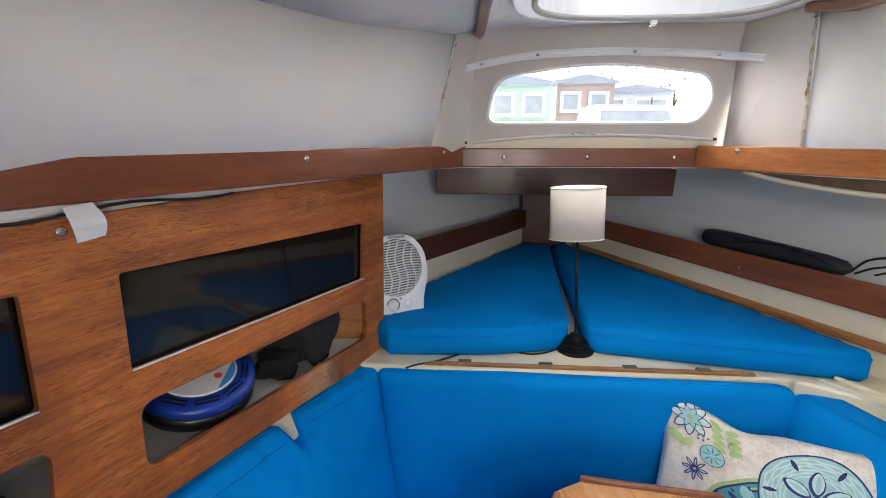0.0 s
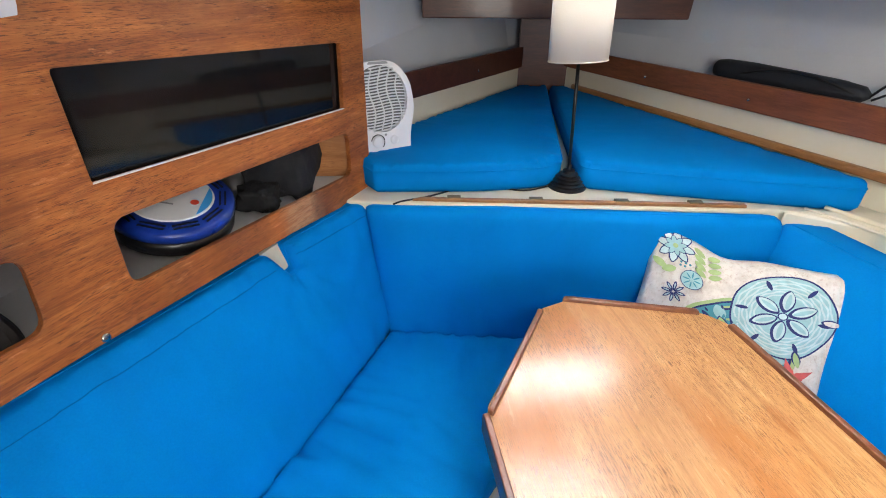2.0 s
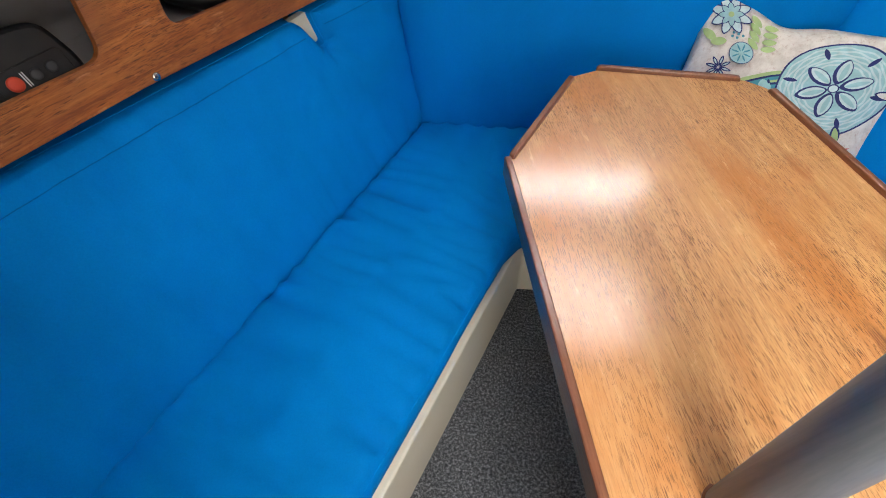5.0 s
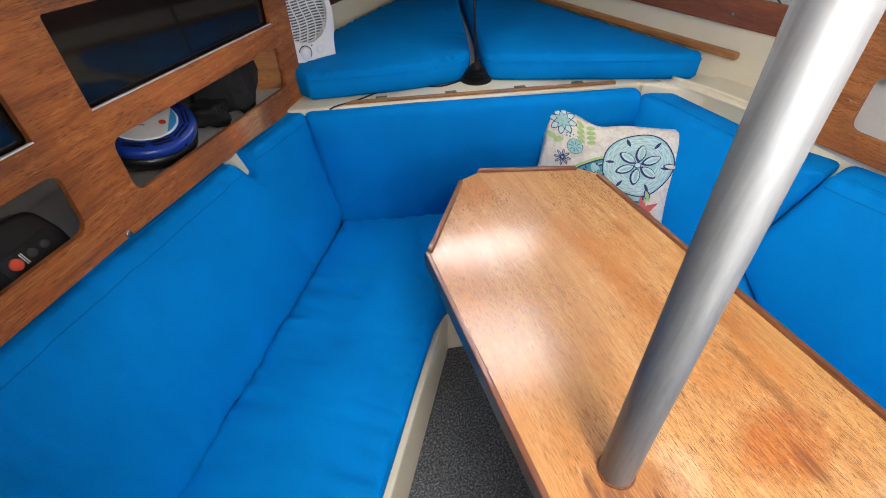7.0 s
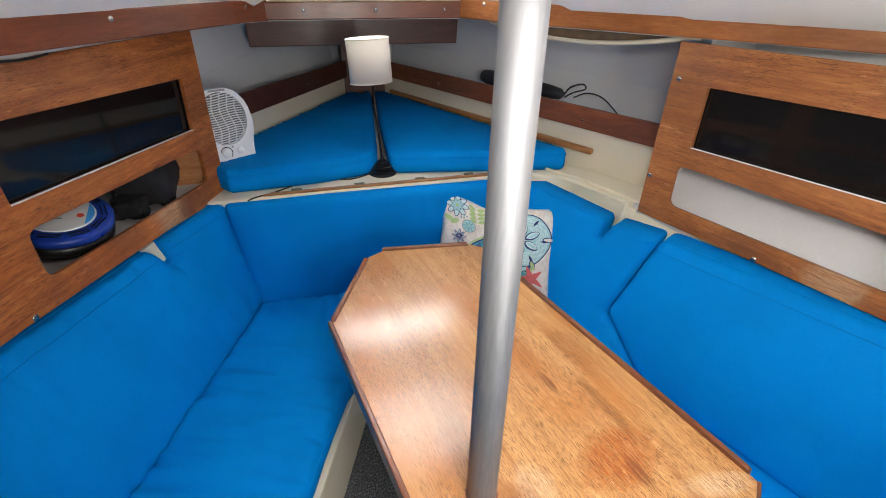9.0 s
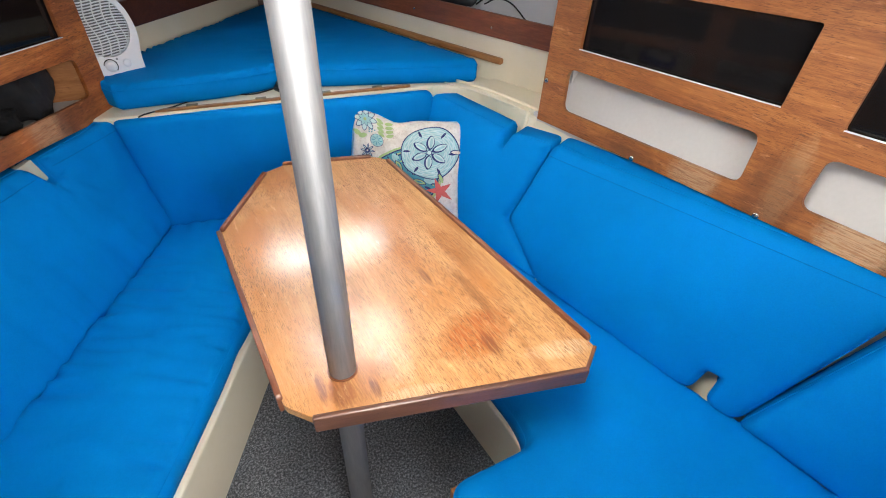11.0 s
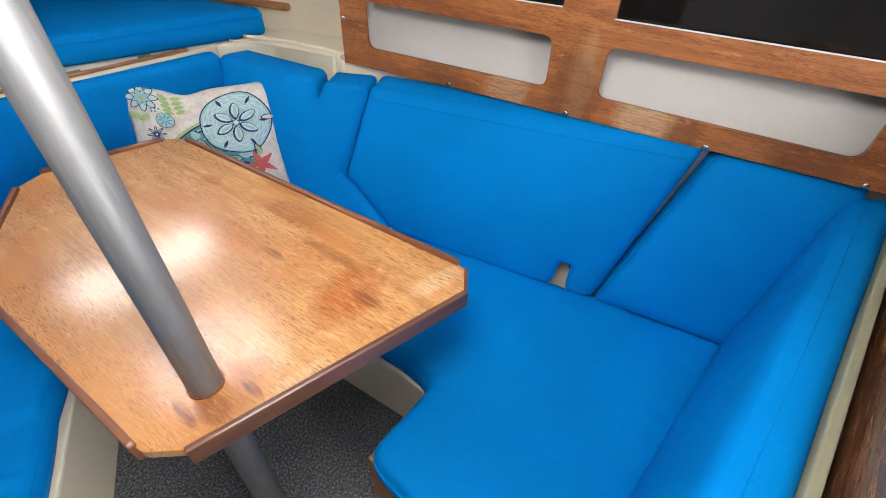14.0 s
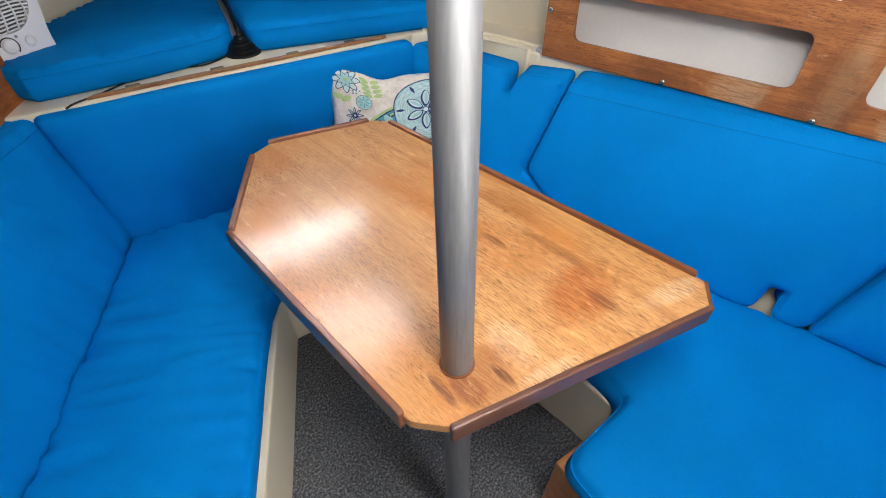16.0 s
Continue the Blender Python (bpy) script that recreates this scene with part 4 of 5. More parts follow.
# ---- the after end ----
bulk = structure("bulkhead_aft_starboard", box(0.80, 2.15, -0.715, -0.69, 0.0, 1.12), wood("glossy_bulkhead_ply", (0.20, 0.085, 0.04), (0.15, 0.058, 0.027), (0.08, 0.03, 0.014), (0, 0, 0), 0.25, 0.4, 9, 0.4), "glossy dark varnished half bulkhead behind the end cushion", bevel=0.002, category="bulkhead")
structure("bulkhead_cap", box(0.79, 2.15, -0.76, -0.685, 1.121, 1.145), OAK, "light varnished capping on the half bulkhead", bevel=0.006, category="trim")
backing = thing("end_cushion_board", "drab olive backing board behind the end cushion", "board")
part("board", prism([(0.70, -0.674), (1.86, -0.674), (1.86, -0.655), (0.70, -0.655)], 0.30, 0.885), dull("olive_backing", (0.30, 0.29, 0.20), 0.7, 0.15, 10, 100, 0.2), backing, "", False, 0.004)
for x, z in ((1.50, 0.915), (1.30, 0.93), (0.95, 0.93)):
    screw((x, -0.69, z), (0, 1, 0), backing, 0.007)
wide = thing("wooden_locker", "varnished wooden locker under the wide end of the settee", "locker")
part("front", box(0.70, 2.1, -0.655, 0.02, 0.0, 0.283), OAK, wide, "", False, 0.004)
divider = thing("settee_end_board", "orange varnished plywood board at the end of the port settee", "board")
part("board", prism([(-0.95, 0.0), (-0.30, 0.0), (-0.66, 0.56), (-0.615, 0.74), (-0.95, 0.78)], 0, 0.02, frame_of((0, 0.10, 0), (1, 0, 0), (0, 0, 1))), OAK, divider, "", False, 0.003)

# ---- cabin front: curtain track, wire, stains, battens, hatch ----
track = thing("curtain_track", "white curved curtain track above the front window", "curtain track")
nodes_ = spline([(0.14, 1.775, 1.815), (0.35, 1.765, 1.852), (0.60, 1.76, 1.864), (0.88, 1.752, 1.855), (1.045, 1.665, 1.825)], 6)
part("rail", strip([(p.x, p.y, p.z - 0.016) for p in nodes_], [(p.x, p.y, p.z + 0.002) for p in nodes_], 0.010, False), WHITEPL, track, "", False, 0.002)
for dz in (-0.015, 0.001):
    part("lip", tube([p + Vector((0, -0.011, dz)) for p in nodes_], 0.004, 8), WHITEPL, track, "", True)
for p in (nodes_[2], nodes_[7], nodes_[14], nodes_[20]):
    screw(Vector(p) + Vector((0, -0.0105, -0.007)), (0, -1, 0), track, 0.004)
wire = thing("curtain_wire", "white sprung curtain wire below the front window", "curtain wire")
wpts = spline([(0.16, 1.846, 1.572), (0.40, 1.842, 1.594), (0.62, 1.840, 1.600), (0.85, 1.842, 1.596), (1.03, 1.838, 1.584)], 6)
part("wire", tube(wpts, 0.0035, 8), WHITEPL, wire, "", True)
for i, dz in ((10, 0.0), (11, 0.004), (12, -0.002)):
    p = Vector(wpts[i])
    part("hook", tube([p + Vector((-0.016, -0.004, 0.004 + dz)), p + Vector((0.0, -0.007, 0.0)), p + Vector((0.012, -0.006, 0.012 - dz)), p + Vector((0.022, -0.004, 0.002))], 0.0016, 6), CHROME, wire, "bright metal hook", True)
for i in (0, -1):
    part("eye", lathe([(0.007, -0.004), (0.008, 0.0), (0.006, 0.006)], Matrix.Translation(wpts[i]), 12), BLACK, wire, "dark end fitting", True)
sill = thing("window_ledge", "cream curved ledge between trim and front window", "ledge", "", "structure")
part("ledge", prism([(0.17, -0.008), (1.03, -0.008), (1.03, 0.018), (0.85, 0.030), (0.60, 0.035), (0.38, 0.029), (0.17, 0.01)], 0.001, 0.012, FW), CREAM, sill, "", False, 0.003)


def stain_material():
    m, nt, b = material("rust_stained_vinyl")
    v = coords(nt)
    n = noise_of(nt, v, 38, 6, 0.65)
    nt.links.new(ramp(nt, n, [(0.38, (0.54, 0.49, 0.43)), (0.52, (0.40, 0.32, 0.22)), (0.64, (0.20, 0.125, 0.06))]), b.inputs["Base Color"])
    b.inputs["Roughness"].default_value = 0.8
    return m


STAIN = stain_material()


def edge_strip(name, a, b, width, mat, label, away=0.003):
    """A thin ragged strip down the edge of a wall panel."""
    ob = thing(name, label, "stain", "", "structure")
    a, b = Vector(a), Vector(b)
    d = b - a
    side = Vector(width)
    bm = bmesh.new()
    n = 22
    left = [bm.verts.new(a + d * k / n) for k in range(n + 1)]
    right = [bm.verts.new(a + d * k / n + side * (0.35 + 0.9 * abs(noise.noise((k * 0.7, a.x * 9, 2.0))))) for k in range(n + 1)]
    for k in range(n):
        bm.faces.new((left[k], left[k + 1], right[k + 1], right[k]))
    got = bmesh.ops.extrude_face_region(bm, geom=list(bm.faces))
    nv = d.cross(side).normalized() * away
    if nv.y > 0:
        nv = -nv
    bmesh.ops.translate(bm, verts=[g for g in got["geom"] if isinstance(g, bmesh.types.BMVert)], vec=nv)
    part("stain", bm, mat, ob)
    return ob


edge_strip("rust_stain", (0.072, 1.729, 1.70), (0.122, 1.714, 1.90), (0.014, 0.009, 0), STAIN, "ragged brown rust stain down a vinyl seam")
edge_strip("rust_stain", (1.121, 1.543, 1.56), (1.066, 1.498, 1.925), (-0.007, 0.015, 0), STAIN, "long brown rust stain down a vinyl seam")
for x0, x1, nm in (((0.03, 1.741, 1.563), (0.125, 1.72, 1.905), "seam_port"), ((1.13, 1.55, 1.563), (1.07, 1.5, 1.93), "seam_starboard")):
    ob = thing(nm, "thin white piping over the edge of the cabin lining", "piping", "", "structure")
    off = Vector((0.004, -0.006, 0)) if nm.endswith("port") and x0[0] < 0.5 else Vector((-0.005, -0.003, 0))
    part("piping", tube([Vector(x0) + off, (Vector(x0) + Vector(x1)) / 2 + off, Vector(x1) + off], 0.0035, 8), WHITEPL, ob, "", True)

for x, y1 in ((0.20, 1.745), (1.055, 1.52)):
    bat = thing("ceiling_batten", "varnished wooden batten along the headlining", "batten", "ceiling battens")
    pts = [(x, y1 - 0.15 * k, 0) for k in range(9)]
    bm = bmesh.new()
    rows = []
    for px, py, _ in pts:
        away, z = rim_height(Vector((px, py)))
        w = min(1.0, away / 0.45)
        zc = z + (max(z, ceiling_z(px, py)) - z) * (1 - (1 - w) ** 2)
        rows.append([bm.verts.new(c) for c in ((px - 0.015, py, zc + 0.005), (px - 0.015, py, zc - 0.022), (px + 0.015, py, zc - 0.022), (px + 0.015, py, zc + 0.005))])
    for r, q in zip(rows, rows[1:]):
        for k in range(4):
            bm.faces.new((r[k], r[(k + 1) % 4], q[(k + 1) % 4], q[k]))
    bm.faces.new(rows[0])
    bm.faces.new(rows[-1][::-1])
    part("timber", bm, wood("batten_timber", (0.30, 0.15, 0.07), (0.23, 0.10, 0.045), (0.12, 0.05, 0.02), (0, 0, 90), 0.45, 0.1, 8, 0.3), bat, "", False, 0.005)
    screw((x, y1 - 0.03, 1.893), (0, 0, -1), bat, 0.005)

hatch = thing("foredeck_hatch", "round-cornered white deck hatch with a translucent lid", "hatch")
inner = [(hatch_c[0] + (x - hatch_c[0]) * 0.9, hatch_c[1] + (y - hatch_c[1]) * 0.9) for x, y in ring]
big = [(hatch_c[0] + (x - hatch_c[0]) * 1.06, hatch_c[1] + (y - hatch_c[1]) * 1.06) for x, y in ring]
part("frame", holed(big, [inner], 1.905, 1.975), WHITEPL, hatch, "white moulded hatch frame", False, 0.008)
part("seal", tube([(x, y, 1.905) for x, y in inner], 0.008, 8, None, True), dull("grey_rubber_seal", (0.35, 0.34, 0.33), 0.7), hatch, "grey rubber seal", True)
lid_m, lnt, lb = material("translucent_hatch_acrylic")
lb.inputs["Base Color"].default_value = (0.9, 0.92, 0.93, 1)
lb.inputs["Roughness"].default_value = 0.5
lb.inputs["Transmission Weight"].default_value = 0.8
lid = part("lid", prism(big, 1.976, 1.988), lid_m, hatch, "milky acrylic lid")
part("latch", box(0.655, 0.675, 1.535, 1.56, 1.885, 1.915), CHROME, hatch, "small metal latch", False, 0.003)

# unseen hatch, added to hold the fill lamp; its lid keeps the sun out
added_hatch = thing("added_hatch", "square white deck hatch, unseen, added over the saloon to house a fill lamp", "hatch")
sq = rounded([(0.20, -0.46), (0.84, -0.46), (0.84, 0.14), (0.20, 0.14)], 0.06, 4)
sq_in = rounded([(0.25, -0.41), (0.79, -0.41), (0.79, 0.09), (0.25, 0.09)], 0.05, 4)
part("frame", holed(sq, [sq_in], 1.80, 1.90), WHITEPL, added_hatch, "white moulded hatch frame", False, 0.006)
part("lid", prism(sq, 1.901, 1.913), lid_m, added_hatch, "milky acrylic lid")

# ---- outside the front window ----
ground = structure("ground", box(-160, 160, 4.2, 120, -1.0, 0.7), dull("pale_yard_gravel", (0.42, 0.40, 0.37), 0.9, 0.2, 2, 30, 0.3), "pale boatyard ground outside", category="ground")
structure("water", box(-160, 160, -90, 4.2, -0.75, -0.7), dull("harbour_water", (0.05, 0.07, 0.08), 0.12, 0.3, 0.5, 8, 0.4), "dark harbour water round the boat", category="water")
haze = structure("backdrop", box(-160, 160, 90, 90.5, -2, 260), glow("bright_overcast_sky", (1.0, 0.98, 0.96), 28.0), "bright overcast sky beyond the yard", category="backdrop")


def shed(x0, x1, y, h, wall, roof, name, label, wins):
    ob = thing(name, label, "building")
    part("wall", box(x0, x1, y, y + 5, 0.7, h), wall, ob)
    part("roof", prism([(x0 - 0.2, h), (x1 + 0.2, h), (x1 + 0.2, h + 0.15), ((x0 + x1) / 2, h + 0.5), (x0 - 0.2, h + 0.15)], 0, 5.2, frame_of((0, y - 0.1, 0), (1, 0, 0), (0, 0, 1)) @ Matrix.Diagonal((1, 1, -1, 1))), roof, ob)
    for wx, wz in wins:
        w = part("window", box(wx, wx + 0.9, y - 0.06, y + 0.02, wz, wz + 0.9), PANE, ob)
        part("frame", holed([(wx - 0.1, wz - 0.1), (wx + 1.0, wz - 0.1), (wx + 1.0, wz + 1.0), (wx - 0.1, wz + 1.0)], [[(wx + 0.06, wz + 0.06), (wx + 0.84, wz + 0.06), (wx + 0.84, wz + 0.84), (wx + 0.06, wz + 0.84)]], 0, 0.05, frame_of((0, y - 0.07, 0), (1, 0, 0), (0, 0, 1))), WHITEPL, w)
    return ob


# grey-blue base colour stands in for the sky reflected in the panes
PANE = dull("painted_sky_pane", (0.42, 0.47, 0.53), 0.15, 0.3, 1.5, 40, 0.05)
GREENWALL = dull("pale_green_boards", (0.45, 0.62, 0.52), 0.8)
BRICK = dull("red_brick", (0.42, 0.33, 0.31), 0.85)
GREYWALL = dull("grey_render", (0.5, 0.55, 0.64), 0.85)
SLATE = dull("slate_roof", (0.32, 0.36, 0.43), 0.8)
shed(1.0, 4.3, 22, 3.9, GREENWALL, SLATE, "green_shed", "pale green boarded boatyard shed", [(1.6, 2.6), (3.0, 2.6)])
shed(5.3, 8.4, 26, 4.4, BRICK, SLATE, "brick_house", "red brick house by the yard", [(5.6, 3.0), (7.1, 3.0)])
shed(9.0, 13.2, 30, 4.3, GREYWALL, SLATE, "grey_building", "grey rendered building by the yard", [(9.4, 3.0), (11.0, 3.0), (12.0, 3.0)])


def van(x, y, colour, label):
    ob = thing("parked_van", label, "van")
    body = [(0, 0.3), (4.2, 0.3), (4.2, 1.0), (3.5, 1.15), (2.9, 1.9), (0.1, 1.95), (0, 1.2)]
    m = frame_of((x, y, 0.7), (1, 0, 0), (0, 0, 1)) @ Matrix.Diagonal((1, 1, -1, 1))
    part("body", prism(rounded(body, 0.15, 3), 0, 1.7, m), colour, ob, "", False, 0.05)
    part("side_window", prism([(0.4, 1.2), (2.9, 1.2), (2.6, 1.75), (0.4, 1.75)], -0.02, 0.01, m), PANE, ob)
    for wx in (0.8, 3.3):
        part("wheel", lathe([(0.33, -0.1), (0.33, 0.1)], frame_of((x + wx, y, 1.03), (1, 0, 0), (0, 0, 1)), 20), RUBBER, ob)


van(4.4, 16, WHITEPL, "white van parked in the yard")
van(6.0, 19.5, GREYPL, "grey van parked in the yard")



def leafy_tree(x, y, height, label, seed):
    ob = thing("tree", label, "tree", "trees behind the yard", at=(x, y, 0.7))
    rnd = random.Random(seed)
    part("trunk", tube([(x, y, 0.7), (x + 0.1, y, 0.7 + height * 0.4), (x, y, 0.7 + height * 0.75)], [0.22, 0.16, 0.06], 8), dull("bark", (0.10, 0.075, 0.055), 0.9), ob, "", True)
    for k in range(4):
        a = k * 1.7 + seed
        part("limb", tube([(x, y, 0.7 + height * 0.4), (x + 0.8 * math.cos(a), y + 0.8 * math.sin(a), 0.7 + height * (0.6 + 0.05 * k))], [0.09, 0.03], 6), dull("limb_bark", (0.10, 0.075, 0.055), 0.9), ob)
    bm = bmesh.new()
    for k in range(700):
        a, r, u = rnd.uniform(0, 6.283), rnd.random() ** 0.5, rnd.uniform(-1, 1)
        w = math.sqrt(1 - u * u) * height * 0.34 * r * rnd.uniform(0.7, 1.15)
        c = Vector((x + w * math.cos(a), y + w * math.sin(a), 0.7 + height * 0.68 + u * height * 0.32))
        s = rnd.uniform(0.06, 0.15)
        q = [c + Vector([rnd.uniform(-s, s) for _ in range(3)]) for _ in range(4)]
        vs = [bm.verts.new(p) for p in q]
        for f in ((0, 1, 2), (0, 2, 3), (0, 3, 1), (1, 3, 2)):
            bm.faces.new([vs[n] for n in f])
    part("crown", bm, dull("leaf_green", (0.12, 0.15, 0.10), 0.6, 0.3, 3, 20, 0.2), ob)
    return ob


for tx, ty, th in ((10.6, 36, 5.6), (13.6, 37, 6.4), (16.2, 36.5, 6.0), (7.6, 38, 6.6), (4.4, 36, 5.4)):
    leafy_tree(tx, ty, th, "dark green leafy tree behind the yard buildings", tx)

# ---- bow berth things ----
lamp = thing("table_lamp", "slim black lamp with a cream oval fabric shade", "lamp", at=(0.556, 1.625, 0.858))
base = [(r * 1.05, 0.858 + (z - 0.858) * 0.85) for r, z in [(0.062, 0.858), (0.062, 0.866), (0.055, 0.870), (0.057, 0.878), (0.047, 0.882), (0.049, 0.890), (0.039, 0.894), (0.041, 0.902), (0.030, 0.906), (0.031, 0.914), (0.020, 0.919), (0.019, 0.929), (0.008, 0.934), (0.006, 0.95)]]
part("base", lathe(base, Matrix.Translation((0.556, 1.668, 0.0)), 48), BLACK, lamp, "stepped black base")
part("stem", tube([(0.556, 1.668, 0.90), (0.544, 1.664, 1.10), (0.532, 1.656, 1.28)], 0.0055, 10), BLACK, lamp, "thin black stem", True)
part("socket", lathe([(0.016, 0), (0.018, 0.04), (0.012, 0.06)], Matrix.Translation((0.532, 1.652, 1.265)), 16), BLACK, lamp)
sm = Matrix.Translation((0.530, 1.654, 1.264)) @ Matrix.Rotation(radians(-3), 4, "Y") @ Matrix.Rotation(radians(3), 4, "X") @ Matrix.Rotation(radians(-8), 4, "Z")
SHADE = dull("cream_lamp_fabric", (0.78, 0.72, 0.62), 0.85, 0.05, 6, 350, 0.3)
bm = lathe([(0.0, 0.004), (0.085, 0.0), (0.0875, 0.0), (0.086, 0.174), (0.0835, 0.174), (0.0, 0.168)], sm, 48, None, 0.42)
part("shade", bm, SHADE, lamp, "cream fabric shade", True)
for z, r in ((0.002, 0.0878), (0.172, 0.0865)):
    part("hem", tube([sm @ Vector((r * math.cos(a), 0.42 * r * math.sin(a), z)) for a in [2 * math.pi * k / 40 for k in range(40)]], 0.0018, 6, None, True), SHADE, lamp, "folded hem", True)

# fan heater on the berth cushion
fan = thing("fan_heater", "white plastic fan heater with a round grille on the berth", "fan heater", at=(-0.075, 1.71, 0.962))
FM = frame_of((-0.078, 1.735, 0.957), (0.92, 0.39, 0), (-0.025, 0.06, 1)) @ Matrix.Diagonal((1.04, 1.1, 1, 1))
out = rounded([(-0.078, 0), (0.092, 0), (0.094, 0.05), (0.114, 0.13), (0.100, 0.215), (0.05, 0.268), (-0.05, 0.268), (-0.100, 0.215), (-0.114, 0.13), (-0.092, 0.05)], [0.012, 0.008, 0.03, 0.08, 0.07, 0.06, 0.06, 0.07, 0.08, 0.03], 6)
GX, GY = 0.090, 0.098
hole = [(GX * math.cos(a), 0.158 + GY * math.sin(a)) for a in [2 * math.pi * k / 40 for k in range(40)]]
part("housing", holed(out, [hole], -0.035, 0.0, FM), WHITEPL, fan, "", False, 0.009, 3)
part("rear_shell", prism([(x * 0.9, 0.004 + y * 0.95) for x, y in out], -0.095, -0.036, FM), WHITEPL, fan, "", False, 0.025, 3)
part("grille_back", prism([(x * 1.01, 0.158 + (y - 0.158) * 1.01) for x, y in hole], -0.034, -0.03, FM), dull("fan_recess_grey", (0.17, 0.17, 0.18), 0.6), fan, "dark recess behind the grille")
for k in range(22):
    z = 0.158 - 0.092 + k * 0.184 / 21
    half = GX * math.sqrt(max(0.02, 1 - ((z - 0.158) / GY) ** 2))
    part("grille_bar", tube([FM @ Vector((x, z + 0.004 * math.sin(x * 34), -0.006 + 0.008 * (1 - (x / 0.09) ** 2))) for x in [-half + 2 * half * j / 10 for j in range(11)]], 0.0027, 6), WHITEPL, fan, "", True)
for k in range(5):
    x0 = -0.058 + k * 0.029
    reach = 0.95 * GY * math.sqrt(1 - (x0 / GX) ** 2)
    part("grille_rib", tube([FM @ Vector((x0 + 0.008 * math.sin((z - 0.08) * 42), z, 0.004)) for z in [0.158 - reach + 2 * reach * j / 12 for j in range(13)]], 0.0027, 6), WHITEPL, fan, "wavy grille rib", True)
dial = part("dial", lathe([(0.019, 0), (0.019, 0.007), (0.015, 0.012)], FM @ Matrix.Translation((-0.020, 0.032, 0.0)), 24), WHITEPL, fan, "white control dial", True)
part("pointer", box(-0.002, 0.002, -0.015, 0.015, 0.011, 0.0145, FM @ Matrix.Translation((-0.020, 0.032, 0)) @ Matrix.Rotation(0.6, 4, "Z")), WHITEPL, dial)
part("dial_ring", tube([FM @ Matrix.Translation((-0.020, 0.032, 0.001)) @ Vector((0.0225 * math.cos(a), 0.0225 * math.sin(a), 0)) for a in [radians(-50 + 220 * k / 16) for k in range(17)]], 0.0018, 6), BLACK, fan, "black printed dial scale", True)
part("dial", lathe([(0.014, 0), (0.014, 0.003), (0.011, 0.006)], FM @ Matrix.Translation((0.036, 0.034, 0.0)), 24), WHITEPL, fan, "small white control dial", True)
part("pilot_light", lathe([(0.004, 0), (0.003, 0.003)], FM @ Matrix.Translation((0.008, 0.052, 0)), 10), GREYPL, fan, "small dark pilot light")
part("handle_recess", prism(rounded([(-0.034, 0.2585), (0.034, 0.2585), (0.028, 0.2655), (-0.028, 0.2655)], 0.003, 3), -0.001, 0.001, FM), GREYPL, fan, "grip slot")

cord = thing("power_cord", "thin black power cord along the berth ledge", "cord")
part("cord", tube(spline([(0.56, 1.70, 0.864), (0.50, 1.665, 0.862), (0.40, 1.62, 0.862), (0.28, 1.655, 0.862), (0.18, 1.63, 0.862), (0.08, 1.565, 0.862), (0.0, 1.53, 0.861), (-0.03, 1.518, 0.855)], 8), 0.0032, 6), RUBBER, cord, "", True)
flap = thing("ledge_board", "narrow varnished board with brass hinges on the berth ledge", "board")
part("board", prism([(0.03, 1.535), (1.08, 1.500), (1.08, 1.518), (0.06, 1.552)], 0.858, 0.868), BATTEN, flap, "", False, 0.002)
BRASS = dull("dull_brass", (0.32, 0.22, 0.11), 0.4, 0.3, 40, 200, 0.1, 1.0)
for x in (0.165, 0.43, 0.70, 0.93):
    y = 1.552 - 0.034 * (x - 0.05)
    part("hinge", box(x - 0.022, x + 0.022, y - 0.012, y + 0.012, 0.858, 0.871), BRASS, flap, "dull brass hinge", False, 0.002)

roll = thing("umbrella", "rolled dark umbrella in a black sleeve on the berth shelf", "umbrella")
ra, rb = Vector((1.243, 2.21, 1.165)), Vector((1.475, 1.70, 1.155))
rp = [ra + (rb - ra) * t for t in (0, 0.02, 0.08, 0.3, 0.6, 0.85, 0.96, 1.0)]
bm = tube(rp, [0.012, 0.030, 0.037, 0.040, 0.037, 0.033, 0.026, 0.008], 16)
part("sleeve", bm, dull("black_nylon", (0.022, 0.026, 0.034), 0.6, 0.35, 14, 300, 0.5), roll, "", True)
side = Vector((-0.909, -0.416, 0)) * 0.038
part("strap", tube(spline([ra + (rb - ra) * 0.25 + side, ra + (rb - ra) * 0.45 + side + Vector((0, 0, 0.03)), ra + (rb - ra) * 0.7 + side + Vector((0, 0, 0.035)), ra + (rb - ra) * 0.95 + side * 0.6], 6), 0.004, 6), RUBBER, roll, "", True)
part("loop", tube(spline([rb, rb + Vector((0.01, -0.04, 0.045)), rb + Vector((0.04, -0.09, 0.065)), rb + Vector((0.05, -0.10, 0.045)), rb + Vector((0.02, -0.05, 0.02)), rb + Vector((0, -0.01, -0.01))], 6), 0.004, 6), RUBBER, roll, "wrist loop", True)
lead = thing("black_lead", "thin black lead trailing along the berth shelf", "cable")
part("lead", tube(spline([rb + Vector((0.02, -0.06, 0.0)), rb + Vector((0.05, -0.12, 0.03)), rb + Vector((0.09, -0.2, 0.02)), rb + Vector((0.14, -0.32, -0.06)), rb + Vector((0.18, -0.42, -0.085))], 6), 0.0035, 6), RUBBER, lead, "", True)

